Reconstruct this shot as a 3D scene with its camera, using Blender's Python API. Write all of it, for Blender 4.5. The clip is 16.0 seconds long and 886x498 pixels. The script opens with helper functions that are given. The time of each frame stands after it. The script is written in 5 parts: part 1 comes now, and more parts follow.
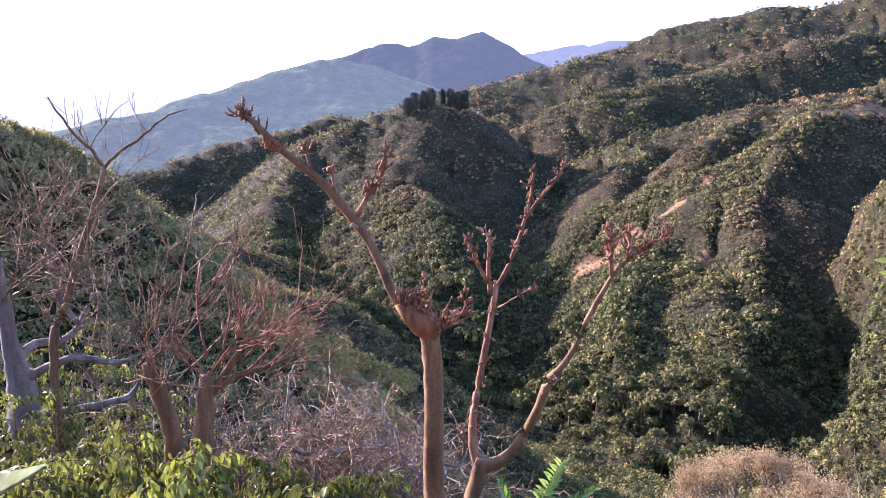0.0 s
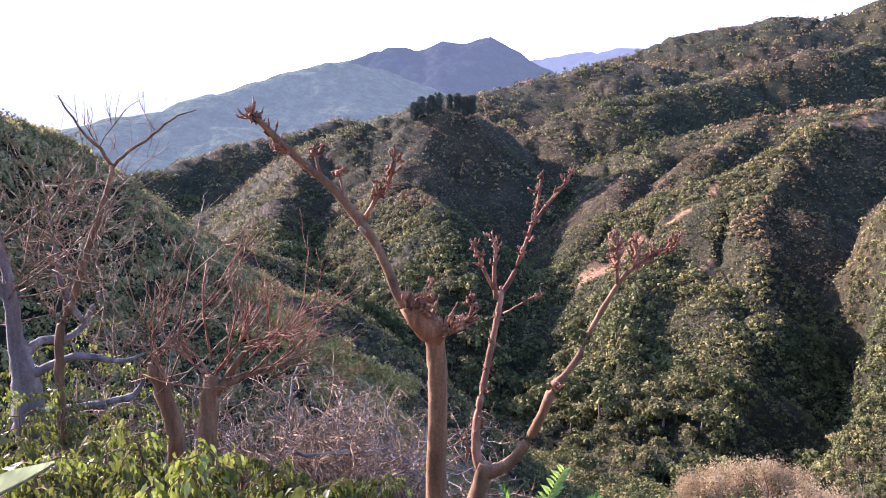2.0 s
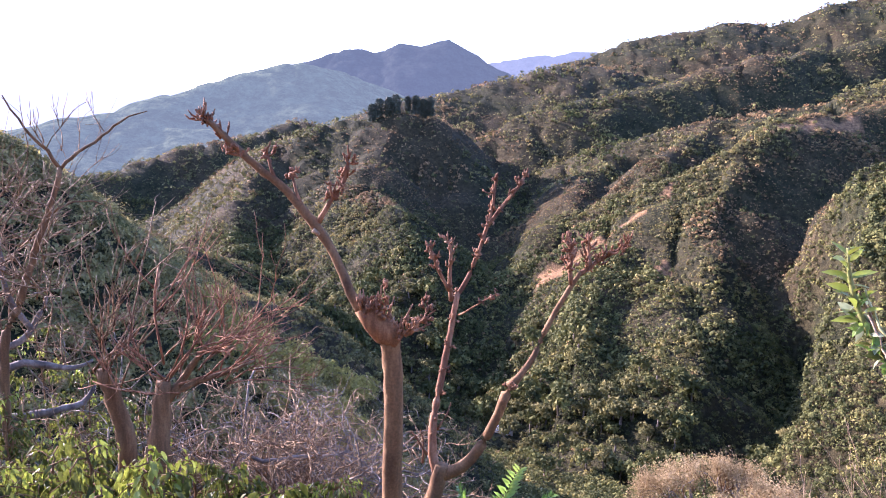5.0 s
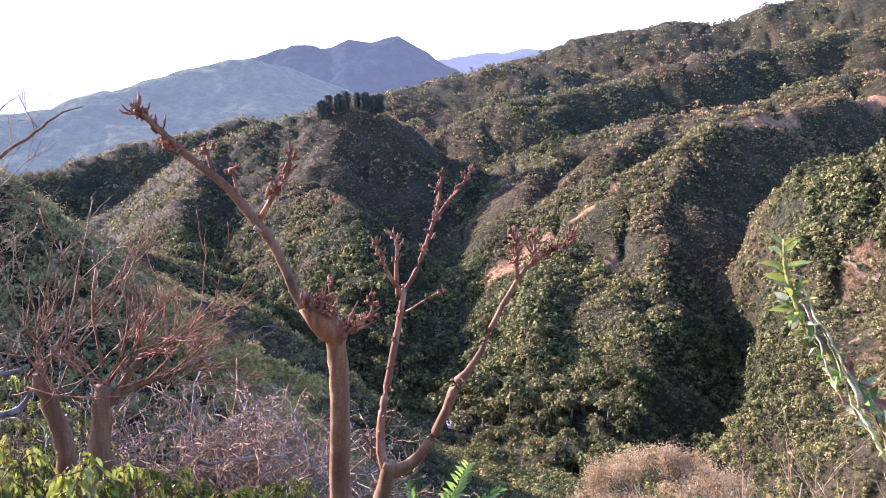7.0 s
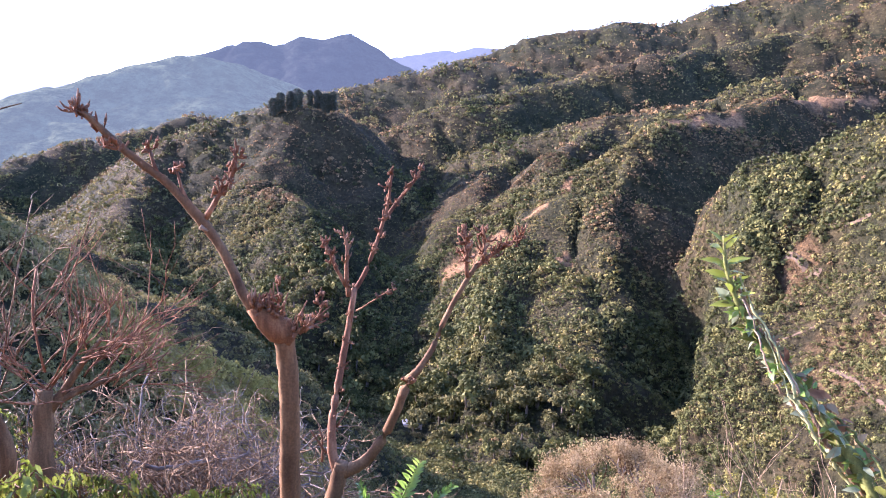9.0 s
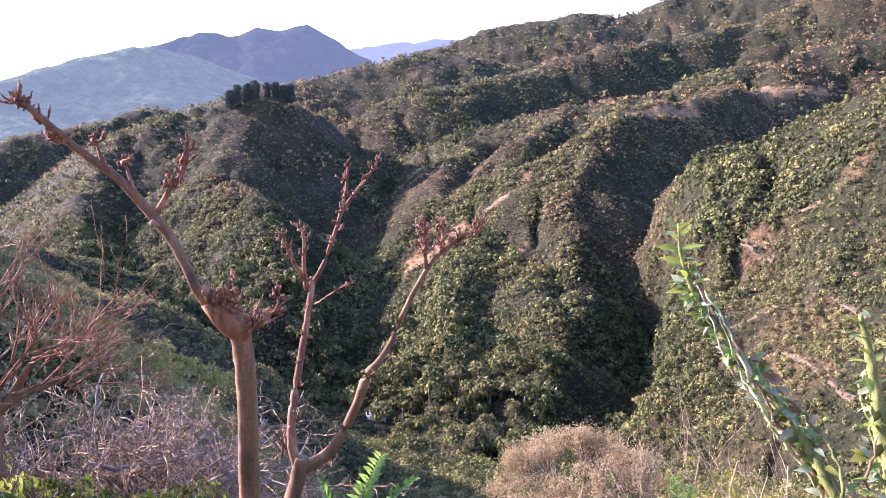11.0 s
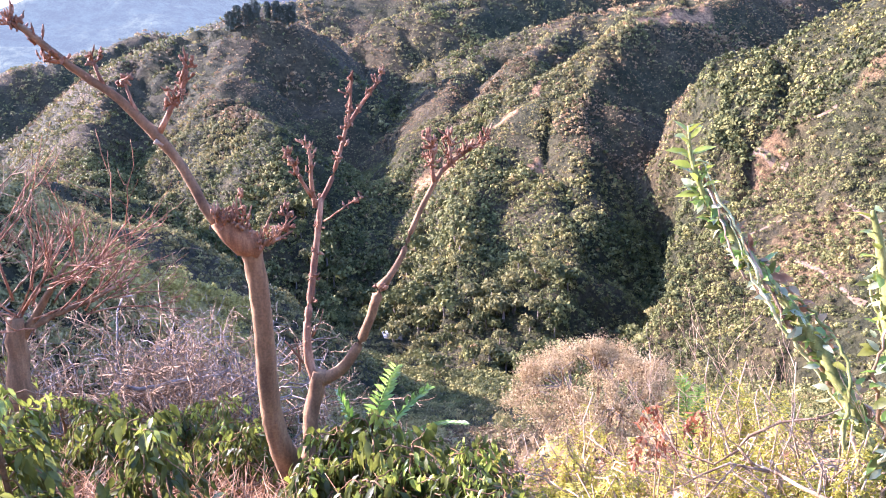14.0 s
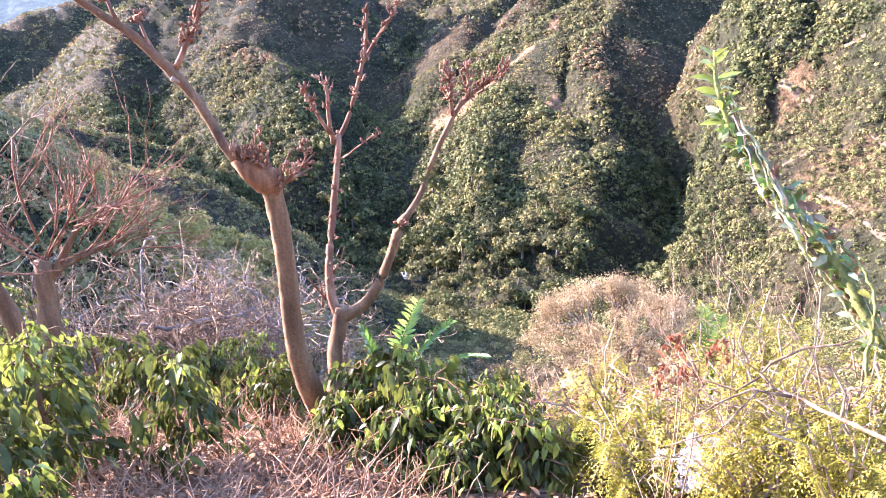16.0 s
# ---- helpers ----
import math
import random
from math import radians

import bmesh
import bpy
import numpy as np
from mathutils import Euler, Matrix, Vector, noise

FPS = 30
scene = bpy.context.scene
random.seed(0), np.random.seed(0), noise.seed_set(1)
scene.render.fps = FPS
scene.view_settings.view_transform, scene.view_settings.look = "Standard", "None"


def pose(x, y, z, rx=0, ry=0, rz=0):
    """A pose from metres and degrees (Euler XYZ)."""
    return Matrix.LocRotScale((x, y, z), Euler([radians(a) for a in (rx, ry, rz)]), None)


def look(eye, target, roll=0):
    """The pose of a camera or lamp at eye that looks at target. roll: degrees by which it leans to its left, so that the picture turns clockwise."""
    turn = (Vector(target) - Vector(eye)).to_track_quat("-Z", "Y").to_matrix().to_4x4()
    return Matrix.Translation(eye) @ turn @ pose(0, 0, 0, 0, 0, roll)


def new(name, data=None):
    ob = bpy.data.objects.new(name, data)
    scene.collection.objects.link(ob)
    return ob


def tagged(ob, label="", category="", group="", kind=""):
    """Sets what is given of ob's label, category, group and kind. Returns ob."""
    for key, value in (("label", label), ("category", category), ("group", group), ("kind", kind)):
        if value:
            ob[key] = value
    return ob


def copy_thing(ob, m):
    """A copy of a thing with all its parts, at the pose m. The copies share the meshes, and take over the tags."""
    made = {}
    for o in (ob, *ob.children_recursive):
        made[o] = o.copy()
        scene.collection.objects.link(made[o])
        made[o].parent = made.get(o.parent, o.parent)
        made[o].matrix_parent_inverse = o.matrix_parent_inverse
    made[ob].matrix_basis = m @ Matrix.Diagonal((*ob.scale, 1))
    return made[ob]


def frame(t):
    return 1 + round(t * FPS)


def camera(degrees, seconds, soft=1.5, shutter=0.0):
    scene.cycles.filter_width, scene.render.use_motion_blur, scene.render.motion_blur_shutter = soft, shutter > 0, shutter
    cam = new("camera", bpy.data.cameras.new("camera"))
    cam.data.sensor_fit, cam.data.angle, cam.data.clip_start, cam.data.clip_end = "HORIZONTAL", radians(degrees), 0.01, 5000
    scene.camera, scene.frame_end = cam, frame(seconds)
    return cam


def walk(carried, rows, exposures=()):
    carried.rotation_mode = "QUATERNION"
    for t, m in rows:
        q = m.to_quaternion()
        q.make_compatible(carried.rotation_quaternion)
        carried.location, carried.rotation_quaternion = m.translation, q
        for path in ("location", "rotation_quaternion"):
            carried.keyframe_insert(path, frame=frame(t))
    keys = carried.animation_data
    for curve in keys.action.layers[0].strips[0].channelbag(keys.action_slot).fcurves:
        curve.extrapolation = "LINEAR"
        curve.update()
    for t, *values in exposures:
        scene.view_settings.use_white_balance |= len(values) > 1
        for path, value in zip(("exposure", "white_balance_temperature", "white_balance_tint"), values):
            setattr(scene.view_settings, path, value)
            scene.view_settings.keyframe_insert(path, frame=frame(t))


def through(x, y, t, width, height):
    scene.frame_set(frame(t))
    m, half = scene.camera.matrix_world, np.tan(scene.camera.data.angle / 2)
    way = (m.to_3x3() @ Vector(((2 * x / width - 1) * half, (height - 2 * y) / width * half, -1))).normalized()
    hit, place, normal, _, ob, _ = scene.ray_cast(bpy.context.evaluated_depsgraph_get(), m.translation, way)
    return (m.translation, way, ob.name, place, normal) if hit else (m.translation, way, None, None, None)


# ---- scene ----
cam = camera(61.54, 16.0, soft=1.0)
# seconds, place, yaw, pitch, roll
PATH = [
    (0.0, 0.000, 0.000, 1.600, 0.00, -11.00, 0.00),
    (0.5, -0.013, -0.002, 1.601, 0.92, -10.76, -0.34),
    (1.0, -0.025, -0.010, 1.603, 1.95, -10.81, -0.85),
    (1.5, -0.021, -0.004, 1.603, 1.06, -10.52, -0.93),
    (2.0, -0.012, -0.011, 1.606, 0.53, -10.67, -0.92),
    (2.5, -0.004, -0.010, 1.603, -0.13, -10.69, -0.68),
    (3.0, -0.006, -0.010, 1.603, -0.12, -10.61, -0.96),
    (5.5, 0.018, -0.020, 1.608, -3.46, -10.43, -1.25),
    (6.0, 0.026, 0.002, 1.600, -4.29, -10.47, -1.32),
    (6.5, 0.037, 0.004, 1.598, -5.38, -10.52, -1.29),
    (7.0, 0.047, 0.009, 1.595, -6.42, -10.61, -1.21),
    (7.5, 0.052, 0.002, 1.598, -6.91, -10.60, -1.18),
    (8.0, 0.059, 0.001, 1.600, -7.40, -10.66, -1.16),
    (8.5, 0.066, 0.017, 1.594, -8.56, -10.88, -1.54),
    (9.0, 0.074, -0.002, 1.599, -9.92, -10.65, -1.48),
    (11.5, 0.098, 0.018, 1.585, -13.12, -11.68, -1.27),
    (12.0, 0.095, 0.018, 1.578, -12.53, -12.59, -0.95),
    (12.5, 0.092, 0.007, 1.576, -12.31, -13.64, -0.68),
    (13.0, 0.099, -0.002, 1.569, -11.92, -15.00, 0.17),
    (13.5, 0.107, 0.007, 1.558, -12.00, -16.65, 0.92),
    (14.0, 0.112, 0.015, 1.550, -12.61, -17.42, 0.75),
    (14.5, 0.112, 0.021, 1.542, -12.32, -18.20, 1.34),
    (15.0, 0.107, 0.004, 1.537, -11.81, -19.76, 1.79),
    (15.5, 0.103, 0.001, 1.525, -11.91, -21.31, 1.68),
    (16.0, 0.098, 0.014, 1.516, -11.59, -21.97, 2.04),
]
EXPOSURES = [(0.0, 2.24, 5220, 46), (9.0, 2.37, 5180, 46), (11.5, 2.5, 5140, 48), (13.0, 2.82, 5120, 47), (14.5, 3.13, 5120, 45), (16.0, 3.22, 5160, 43)]
walk(cam, [(t, pose(x, y, z, 90 + p, r, w)) for t, x, y, z, w, p, r in PATH], EXPOSURES)

# ---- light ----
SUN_AZIMUTH, SUN_ELEVATION = -55.0, 21.0   # degrees from the +y axis, to the right; above the horizon
world = bpy.data.worlds.new("world")
scene.world = world
world.use_nodes = True
sky = world.node_tree.nodes.new("ShaderNodeTexSky")
sky.sky_type, sky.sun_disc = "NISHITA", False
sky.sun_elevation, sky.sun_rotation = radians(SUN_ELEVATION), radians(SUN_AZIMUTH)
sky.air_density, sky.dust_density, sky.altitude = 1.2, 2.0, 900
sky.ozone_density = 2.0
world.node_tree.links.new(sky.outputs[0], world.node_tree.nodes["Background"].inputs[0])
world.node_tree.nodes["Background"].inputs[1].default_value = 0.145
sun = new("sun", bpy.data.lights.new("sun", "SUN"))
sun.data.energy, sun.data.angle, sun.data.color = 5.0, radians(0.6), (1.0, 0.84, 0.62)
az, el = radians(SUN_AZIMUTH), radians(SUN_ELEVATION)
sun.matrix_basis = look((0, 0, 0), (-math.sin(az) * math.cos(el), -math.cos(az) * math.cos(el), -math.sin(el)))
sun.location = (-300, 200, 300)

# ---- materials ----
def material(name, rough=0.8, spec=0.3, metal=0.0):
    m = bpy.data.materials.new(name)
    m.use_nodes = True
    b = m.node_tree.nodes["Principled BSDF"]
    b.inputs["Roughness"].default_value = rough
    b.inputs["Specular IOR Level"].default_value = spec
    b.inputs["Metallic"].default_value = metal
    return m, m.node_tree.nodes, m.node_tree.links, b


def noise_node(n, l, scale, detail=4, rough=0.55, coords=None, stretch=(1, 1, 1)):
    c = n.new("ShaderNodeTexCoord") if coords is None else coords
    mp = n.new("ShaderNodeMapping")
    mp.inputs["Scale"].default_value = stretch
    l.new(c.outputs["Object"], mp.inputs["Vector"])
    t = n.new("ShaderNodeTexNoise")
    t.inputs["Scale"].default_value, t.inputs["Detail"].default_value, t.inputs["Roughness"].default_value = scale, detail, rough
    l.new(mp.outputs[0], t.inputs["Vector"])
    return t


def ramp(n, l, source, stops):
    r = n.new("ShaderNodeValToRGB")
    while len(r.color_ramp.elements) < len(stops):
        r.color_ramp.elements.new(0.5)
    for e, (p, c) in zip(r.color_ramp.elements, stops):
        e.position, e.color = p, (*c, 1)
    l.new(source, r.inputs[0])
    return r


def mixed(n, l, a, b, factor, mode="MIX"):
    m = n.new("ShaderNodeMix")
    m.data_type, m.blend_type = "RGBA", mode
    for k, v in ((0, factor), (6, a), (7, b)):
        if hasattr(v, "is_output"):
            l.new(v, m.inputs[k])
        else:
            m.inputs[k].default_value = v if k == 0 else (*v, 1)
    return m.outputs[2]


def bumped(n, l, b, height, strength, distance):
    u = n.new("ShaderNodeBump")
    u.inputs["Strength"].default_value, u.inputs["Distance"].default_value = strength, distance
    l.new(height, u.inputs["Height"])
    l.new(u.outputs[0], b.inputs["Normal"])


def leaf_material(name, stops, scale, rough=0.55, through=0.25, spec=0.3, fine=0.0, patch=0.0, tone=False):
    """Leaves: colour from world-size noise, a share of light let through."""
    m, n, l, b = material(name, rough, spec)
    t = noise_node(n, l, scale, 3)
    r = ramp(n, l, t.outputs[0], stops)
    col = r.outputs[0]
    if patch:
        t3 = noise_node(n, l, patch, 4, 0.6)
        col = mixed(n, l, col, ramp(n, l, t3.outputs[0], [(0.35, (0.65, 0.7, 0.72)), (0.5, (1.0, 1.0, 1.0)), (0.65, (1.25, 1.15, 1.1))]).outputs[0], 0.9, "MULTIPLY")
    if tone:
        own = n.new("ShaderNodeAttribute")
        own.attribute_name = "tone"
        col = mixed(n, l, col, ramp(n, l, own.outputs["Fac"], [(0.0, (1.0, 1.0, 1.0)), (0.08, (0.58, 0.6, 0.58)), (0.55, (0.95, 0.97, 0.95)), (1.0, (1.6, 1.52, 1.4))]).outputs[0], 1.0, "MULTIPLY")
    if fine:
        t2 = noise_node(n, l, fine, 2)
        r2 = ramp(n, l, t2.outputs[0], [(0.3, (0.65, 0.65, 0.65)), (0.7, (1.3, 1.3, 1.25))])
        col = mixed(n, l, col, r2.outputs[0], 0.8, "MULTIPLY")
    l.new(col, b.inputs["Base Color"])
    tr = n.new("ShaderNodeBsdfTranslucent")
    l.new(col, tr.inputs[0])
    mx = n.new("ShaderNodeMixShader")
    mx.inputs[0].default_value = through
    l.new(b.outputs[0], mx.inputs[1])
    l.new(tr.outputs[0], mx.inputs[2])
    l.new(mx.outputs[0], n["Material Output"].inputs[0])
    return m


def bark_material(name, dark, mid, pale, scale, spec=0.2):
    m, n, l, b = material(name, 0.85, spec)
    t = noise_node(n, l, scale, 6, 0.6, stretch=(1, 1, 0.14))
    r = ramp(n, l, t.outputs[0], [(0.3, dark), (0.52, mid), (0.72, pale)])
    t2 = noise_node(n, l, scale * 6, 4)
    col = mixed(n, l, r.outputs[0], ramp(n, l, t2.outputs[0], [(0.35, (0.7, 0.7, 0.7)), (0.65, (1.2, 1.2, 1.2))]).outputs[0], 0.7, "MULTIPLY")
    l.new(col, b.inputs["Base Color"])
    bumped(n, l, b, t2.outputs[0], 0.35, 0.004)
    return m


def ground_material():
    m, n, l, b = material("hill_ground", 0.95, 0.1)
    big = noise_node(n, l, 0.012, 5)
    mid = noise_node(n, l, 0.12, 5, 0.6)
    fine = noise_node(n, l, 1.3, 5, 0.65)
    grass = ramp(n, l, mid.outputs[0], [(0.3, (0.018, 0.021, 0.009)), (0.5, (0.032, 0.033, 0.014)), (0.7, (0.055, 0.05, 0.023))])
    dry = ramp(n, l, mid.outputs[0], [(0.3, (0.034, 0.028, 0.013)), (0.55, (0.06, 0.047, 0.021)), (0.75, (0.095, 0.072, 0.034))])
    f = ramp(n, l, big.outputs[0], [(0.45, (0, 0, 0)), (0.62, (1, 1, 1))])
    col = mixed(n, l, grass.outputs[0], dry.outputs[0], f.outputs[0])
    att = n.new("ShaderNodeAttribute")
    att.attribute_name = "soil"
    soil = ramp(n, l, fine.outputs[0], [(0.3, (0.16, 0.088, 0.04)), (0.55, (0.265, 0.158, 0.072)), (0.75, (0.34, 0.222, 0.112))])
    col = mixed(n, l, col, soil.outputs[0], att.outputs["Fac"])
    col = mixed(n, l, col, ramp(n, l, fine.outputs[0], [(0.3, (0.6, 0.6, 0.6)), (0.7, (1.3, 1.3, 1.3))]).outputs[0], 0.6, "MULTIPLY")
    near = n.new("ShaderNodeAttribute")
    near.attribute_name = "litter"
    lit = noise_node(n, l, 9, 6, 0.7)
    litter = ramp(n, l, lit.outputs[0], [(0.3, (0.1, 0.052, 0.022)), (0.5, (0.27, 0.155, 0.075)), (0.7, (0.44, 0.29, 0.155))])
    col = mixed(n, l, col, litter.outputs[0], near.outputs["Fac"])
    tufts = noise_node(n, l, 0.45, 6, 0.75)
    col = mixed(n, l, col, ramp(n, l, tufts.outputs[0], [(0.38, (0.45, 0.48, 0.45)), (0.5, (1.0, 1.0, 1.0)), (0.64, (1.6, 1.52, 1.35))]).outputs[0], 0.85, "MULTIPLY")
    l.new(col, b.inputs["Base Color"])
    bumped(n, l, b, tufts.outputs[0], 0.9, 2.5)
    return m


def haze_glow_material(name, low, high, glow, share):
    """Distant mountain; the haze of kilometres of air is emission mixed into its surface."""
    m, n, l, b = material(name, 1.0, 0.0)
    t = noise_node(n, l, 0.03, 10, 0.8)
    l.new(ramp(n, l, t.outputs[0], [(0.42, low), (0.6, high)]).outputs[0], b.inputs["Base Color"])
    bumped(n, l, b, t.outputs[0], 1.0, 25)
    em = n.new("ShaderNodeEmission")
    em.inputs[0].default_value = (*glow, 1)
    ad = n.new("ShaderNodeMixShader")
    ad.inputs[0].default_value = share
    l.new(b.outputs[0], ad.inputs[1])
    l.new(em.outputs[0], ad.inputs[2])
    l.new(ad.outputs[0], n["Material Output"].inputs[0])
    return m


GROUND = ground_material()
FOREST = leaf_material("forest_leaves", [(0.3, (0.06, 0.068, 0.023)), (0.5, (0.11, 0.115, 0.036)), (0.7, (0.195, 0.176, 0.058))], 0.15, 0.75, 0.16, 0.1, 0.6, 0.022, True)
SCRUB = leaf_material("scrub_leaves", [(0.3, (0.104, 0.104, 0.037)), (0.5, (0.162, 0.15, 0.054)), (0.7, (0.236, 0.196, 0.08))], 0.2, 0.75, 0.24, 0.1, 0.6, 0.022, True)
DRY = leaf_material("dry_scrub", [(0.3, (0.14, 0.09, 0.045)), (0.5, (0.22, 0.15, 0.07)), (0.7, (0.3, 0.21, 0.1))], 0.2, 0.8, 0.15, 0.1, 0.6, 0.022, True)
PINE = leaf_material("pine_needles", [(0.3, (0.04, 0.05, 0.034)), (0.7, (0.075, 0.09, 0.05))], 0.6, 0.6, 0.1)
BARK = bark_material("brown_bark", (0.08, 0.044, 0.018), (0.165, 0.094, 0.038), (0.28, 0.17, 0.075), 12)
# crest lines of the hills: name, side slope, rounding, points
RIDGES = [
    ("left_hill", (0.95, 0.92), 9, [(-61, 73, 3.5), (-56, 83, 1.3), (-53, 90, -1.5), (-53, 99, -5.0), (-52, 110, -11.0), (-50, 125, -18.5), (-48, 140, -26.0), (-42, 160, -35.7), (-34, 177, -43.9)]),
    ("left_back", (0.8, 0.8), 8, [(-140, 254, -20.1), (-130, 270, -25.2), (-121, 286, -34.1), (-107, 307, -49.4), (-90, 328, -63.2), (-65, 349, -80.4)]),
    ("field_ridge", (0.55, 0.55), 16, [(-398, 785, -92.4), (-355, 827, -80.4), (-302, 880, -60.4), (-254, 926, -46.3), (-194, 981, -29.4), (-142, 1030, -13.5)]),
    ("pine_hill", (0.72, 0.72), 10, [(-250, 718, -109.3), (-208, 710, -86.2), (-160, 697, -53.8), (-115, 685, -26.2), (-72, 671, -10.7), (-34, 657, -2.7), (-9, 655, -1.7), (15, 665, -2.8), (50, 688, -18.1), (82, 700, -38.3)]),
    ("pine_spur", (0.75, 0.75), 9, [(-9, 652, -1.7), (-22, 605, -27.4), (-28, 529, -53.7), (-12, 480, -59.6), (2, 440, -68.1), (5, 400, -85.3), (2, 365, -98.2)]),
    ("pine_spur_low", (0.7, 0.7), 9, [(-115, 680, -26.0), (-127, 586, -61.9), (-127, 525, -79.5), (-112, 477, -90.7)]),
    ("village_hill", (0.45, 0.45), 25, [(-7, 1050, 12.9), (54, 1059, 25.4), (119, 1073, 43.3), (201, 1082, 66.8), (269, 1087, 71.2), (338, 1089, 59.1)]),
    ("upper_ridge", (0.7, 0.7), 14, [(79, 756, -24.8), (111, 762, -5.6), (160, 763, 11.1), (209, 772, 21.7), (279, 793, 38.6), (373, 819, 67.6), (483, 830, 80.8), (570, 822, 102.9), (661, 803, 136.8), (758, 769, 177.0)]),
    ("middle_ridge", (0.72, 0.72), 10, [(123, 679, -53.1), (142, 670, -39.2), (187, 643, -19.4), (233, 612, -5.4), (284, 573, 8.7), (338, 543, 27.4), (395, 523, 40.4), (484, 506, 67.6)]),
    ("middle_spur", (0.75, 0.75), 8, [(187, 641, -19.4), (147, 582, -40.2), (123, 536, -53.8), (109, 508, -66.9)]),
    ("middle_spur_b", (0.75, 0.75), 8, [(248, 601, -1.6), (202, 554, -20.0), (174, 516, -32.9)]),
    ("skyline", (0.5, 0.5), 25, [(293, 1267, 91.2), (362, 1269, 122.0), (449, 1263, 139.0), (526, 1254, 155.5), (603, 1241, 152.0), (660, 1235, 176.3), (722, 1234, 194.1), (812, 1213, 219.9), (948, 1163, 255.6), (1109, 1083, 310.8)]),
    ("main_spur", (0.82, 0.82), 7, [(69, 475, -92.4), (84, 471, -73.7), (110, 461, -61.2), (129, 452, -50.9), (156, 436, -34.7), (184, 419, -17.5), (211, 437, -3.4), (251, 450, 4.3), (296, 464, 15.4), (349, 476, 17.4), (393, 480, 15.5), (459, 474, 28.5)]),
    ("patch_spur", (0.42, 1.1), 7, [(131, 449, -50.6), (111, 400, -68.3), (95, 363, -79.4), (83, 330, -89.7), (72, 302, -98.3)]),
    ("main_spur_low", (1.1, 0.45), 7, [(184, 418, -18.1), (165, 397, -38.8), (150, 360, -61.5), (137, 316, -77.8), (119, 276, -88.8), (98, 246, -98.5), (82, 231, -107.3)]),
]
# crest lines of the far mountains
FAR_RIDGES = [
    ("haze_a", (0.35, 0.35), 60, [(-2319, 2753, 51.9), (-2054, 2957, 38.4), (-1815, 3109, 22.1), (-1671, 3189, 32.0), (-1474, 3284, 54.4), (-1217, 3388, 80.7), (-1011, 3455, 69.7), (-793, 3512, 65.7)]),
    ("haze_b", (0.4, 0.4), 40, [(-660, 1512, -23.9), (-566, 1603, 9.9), (-514, 1673, 30.9), (-445, 1744, 57.5), (-354, 1816, 93.8), (-282, 1879, 117.1), (-206, 1939, 113.9), (-123, 1976, 87.7), (-21, 2000, 45.4), (98, 1998, -10.0)]),
    ("haze_c", (0.6, 0.6), 8, [(-408, 2466, 121.5), (-290, 2483, 168.5), (-245, 2488, 193.6), (-81, 2499, 197.9), (-35, 2500, 224.6), (38, 2500, 214.0), (132, 2497, 236.6), (212, 2491, 193.8), (304, 2481, 143.5), (430, 2463, 85.8)]),
    ("haze_d", (0.35, 0.35), 40, [(185, 3295, 180.6), (352, 3281, 219.7), (517, 3259, 239.2), (723, 3220, 263.7), (878, 3181, 260.6), (1069, 3122, 238.1)]),
]


# ---- land ----
def lattice(ix, iy, seed):
    h = (ix.astype(np.int64) * 374761393 + iy.astype(np.int64) * 668265263 + seed * 982451653) & 0x7FFFFFFF
    h = ((h ^ (h >> 13)) * 1274126177) & 0x7FFFFFFF
    return ((h ^ (h >> 16)) & 0xFFFF) / 65535.0


def value_noise(x, y, seed):
    ix, iy = np.floor(x), np.floor(y)
    fx, fy = x - ix, y - iy
    fx, fy = fx * fx * (3 - 2 * fx), fy * fy * (3 - 2 * fy)
    a, b = lattice(ix, iy, seed), lattice(ix + 1, iy, seed)
    c, d = lattice(ix, iy + 1, seed), lattice(ix + 1, iy + 1, seed)
    return (a + (b - a) * fx) * (1 - fy) + (c + (d - c) * fx) * fy - 0.5


def fbm(x, y, size, seed, octaves=4, gain=0.5):
    total, amp, f = 0.0, 1.0, 1.0 / size
    for k in range(octaves):
        total = total + amp * value_noise(x * f + 17.3 * k, y * f - 9.1 * k, seed + k)
        amp, f = amp * gain, f * 2.03
    return total


def ridge_height(x, y, points, slope, rounding):
    """Height under a crest line; slope: to the left and to the right of its run."""
    total, weight = 0.0, 0.0
    for (ax, ay, az_), (bx, by, bz) in zip(points, points[1:]):
        dx, dy = bx - ax, by - ay
        s = np.clip(((x - ax) * dx + (y - ay) * dy) / (dx * dx + dy * dy), 0, 1)
        d = np.hypot(x - ax - s * dx, y - ay - s * dy)
        k = np.where(dx * (y - ay) - dy * (x - ax) > 0, slope[0], slope[1])
        w = (d + 1.0) ** -8.0
        total = total + w * (az_ + s * (bz - az_) - k * (np.sqrt(d * d + rounding * rounding) - rounding))
        weight = weight + w
    return total / weight


def soft_max(a, b, k):
    h = np.clip(0.5 + 0.5 * (a - b) / k, 0, 1)
    return b + (a - b) * h + k * h * (1 - h)


OWN_U, OWN_H = [-400, -60, -6, 0, 2, 4.5, 6, 9, 16, 40, 120, 230, 400, 3000], [150, 26, 1.6, 0.0, -0.5, -1.5, -2.6, -5.2, -11.0, -28.5, -71, -116, -150, -210]


def own_slope(x, y):
    """The hillside underfoot, falling into the valley."""
    u = 0.16 * x + 0.987 * y
    w = -0.987 * x + 0.16 * y
    h = np.interp(u, OWN_U, OWN_H)
    lift = np.clip(w / 100.0, 0, 1.5)
    return h + lift * np.clip(u, 0, 60) * 0.16


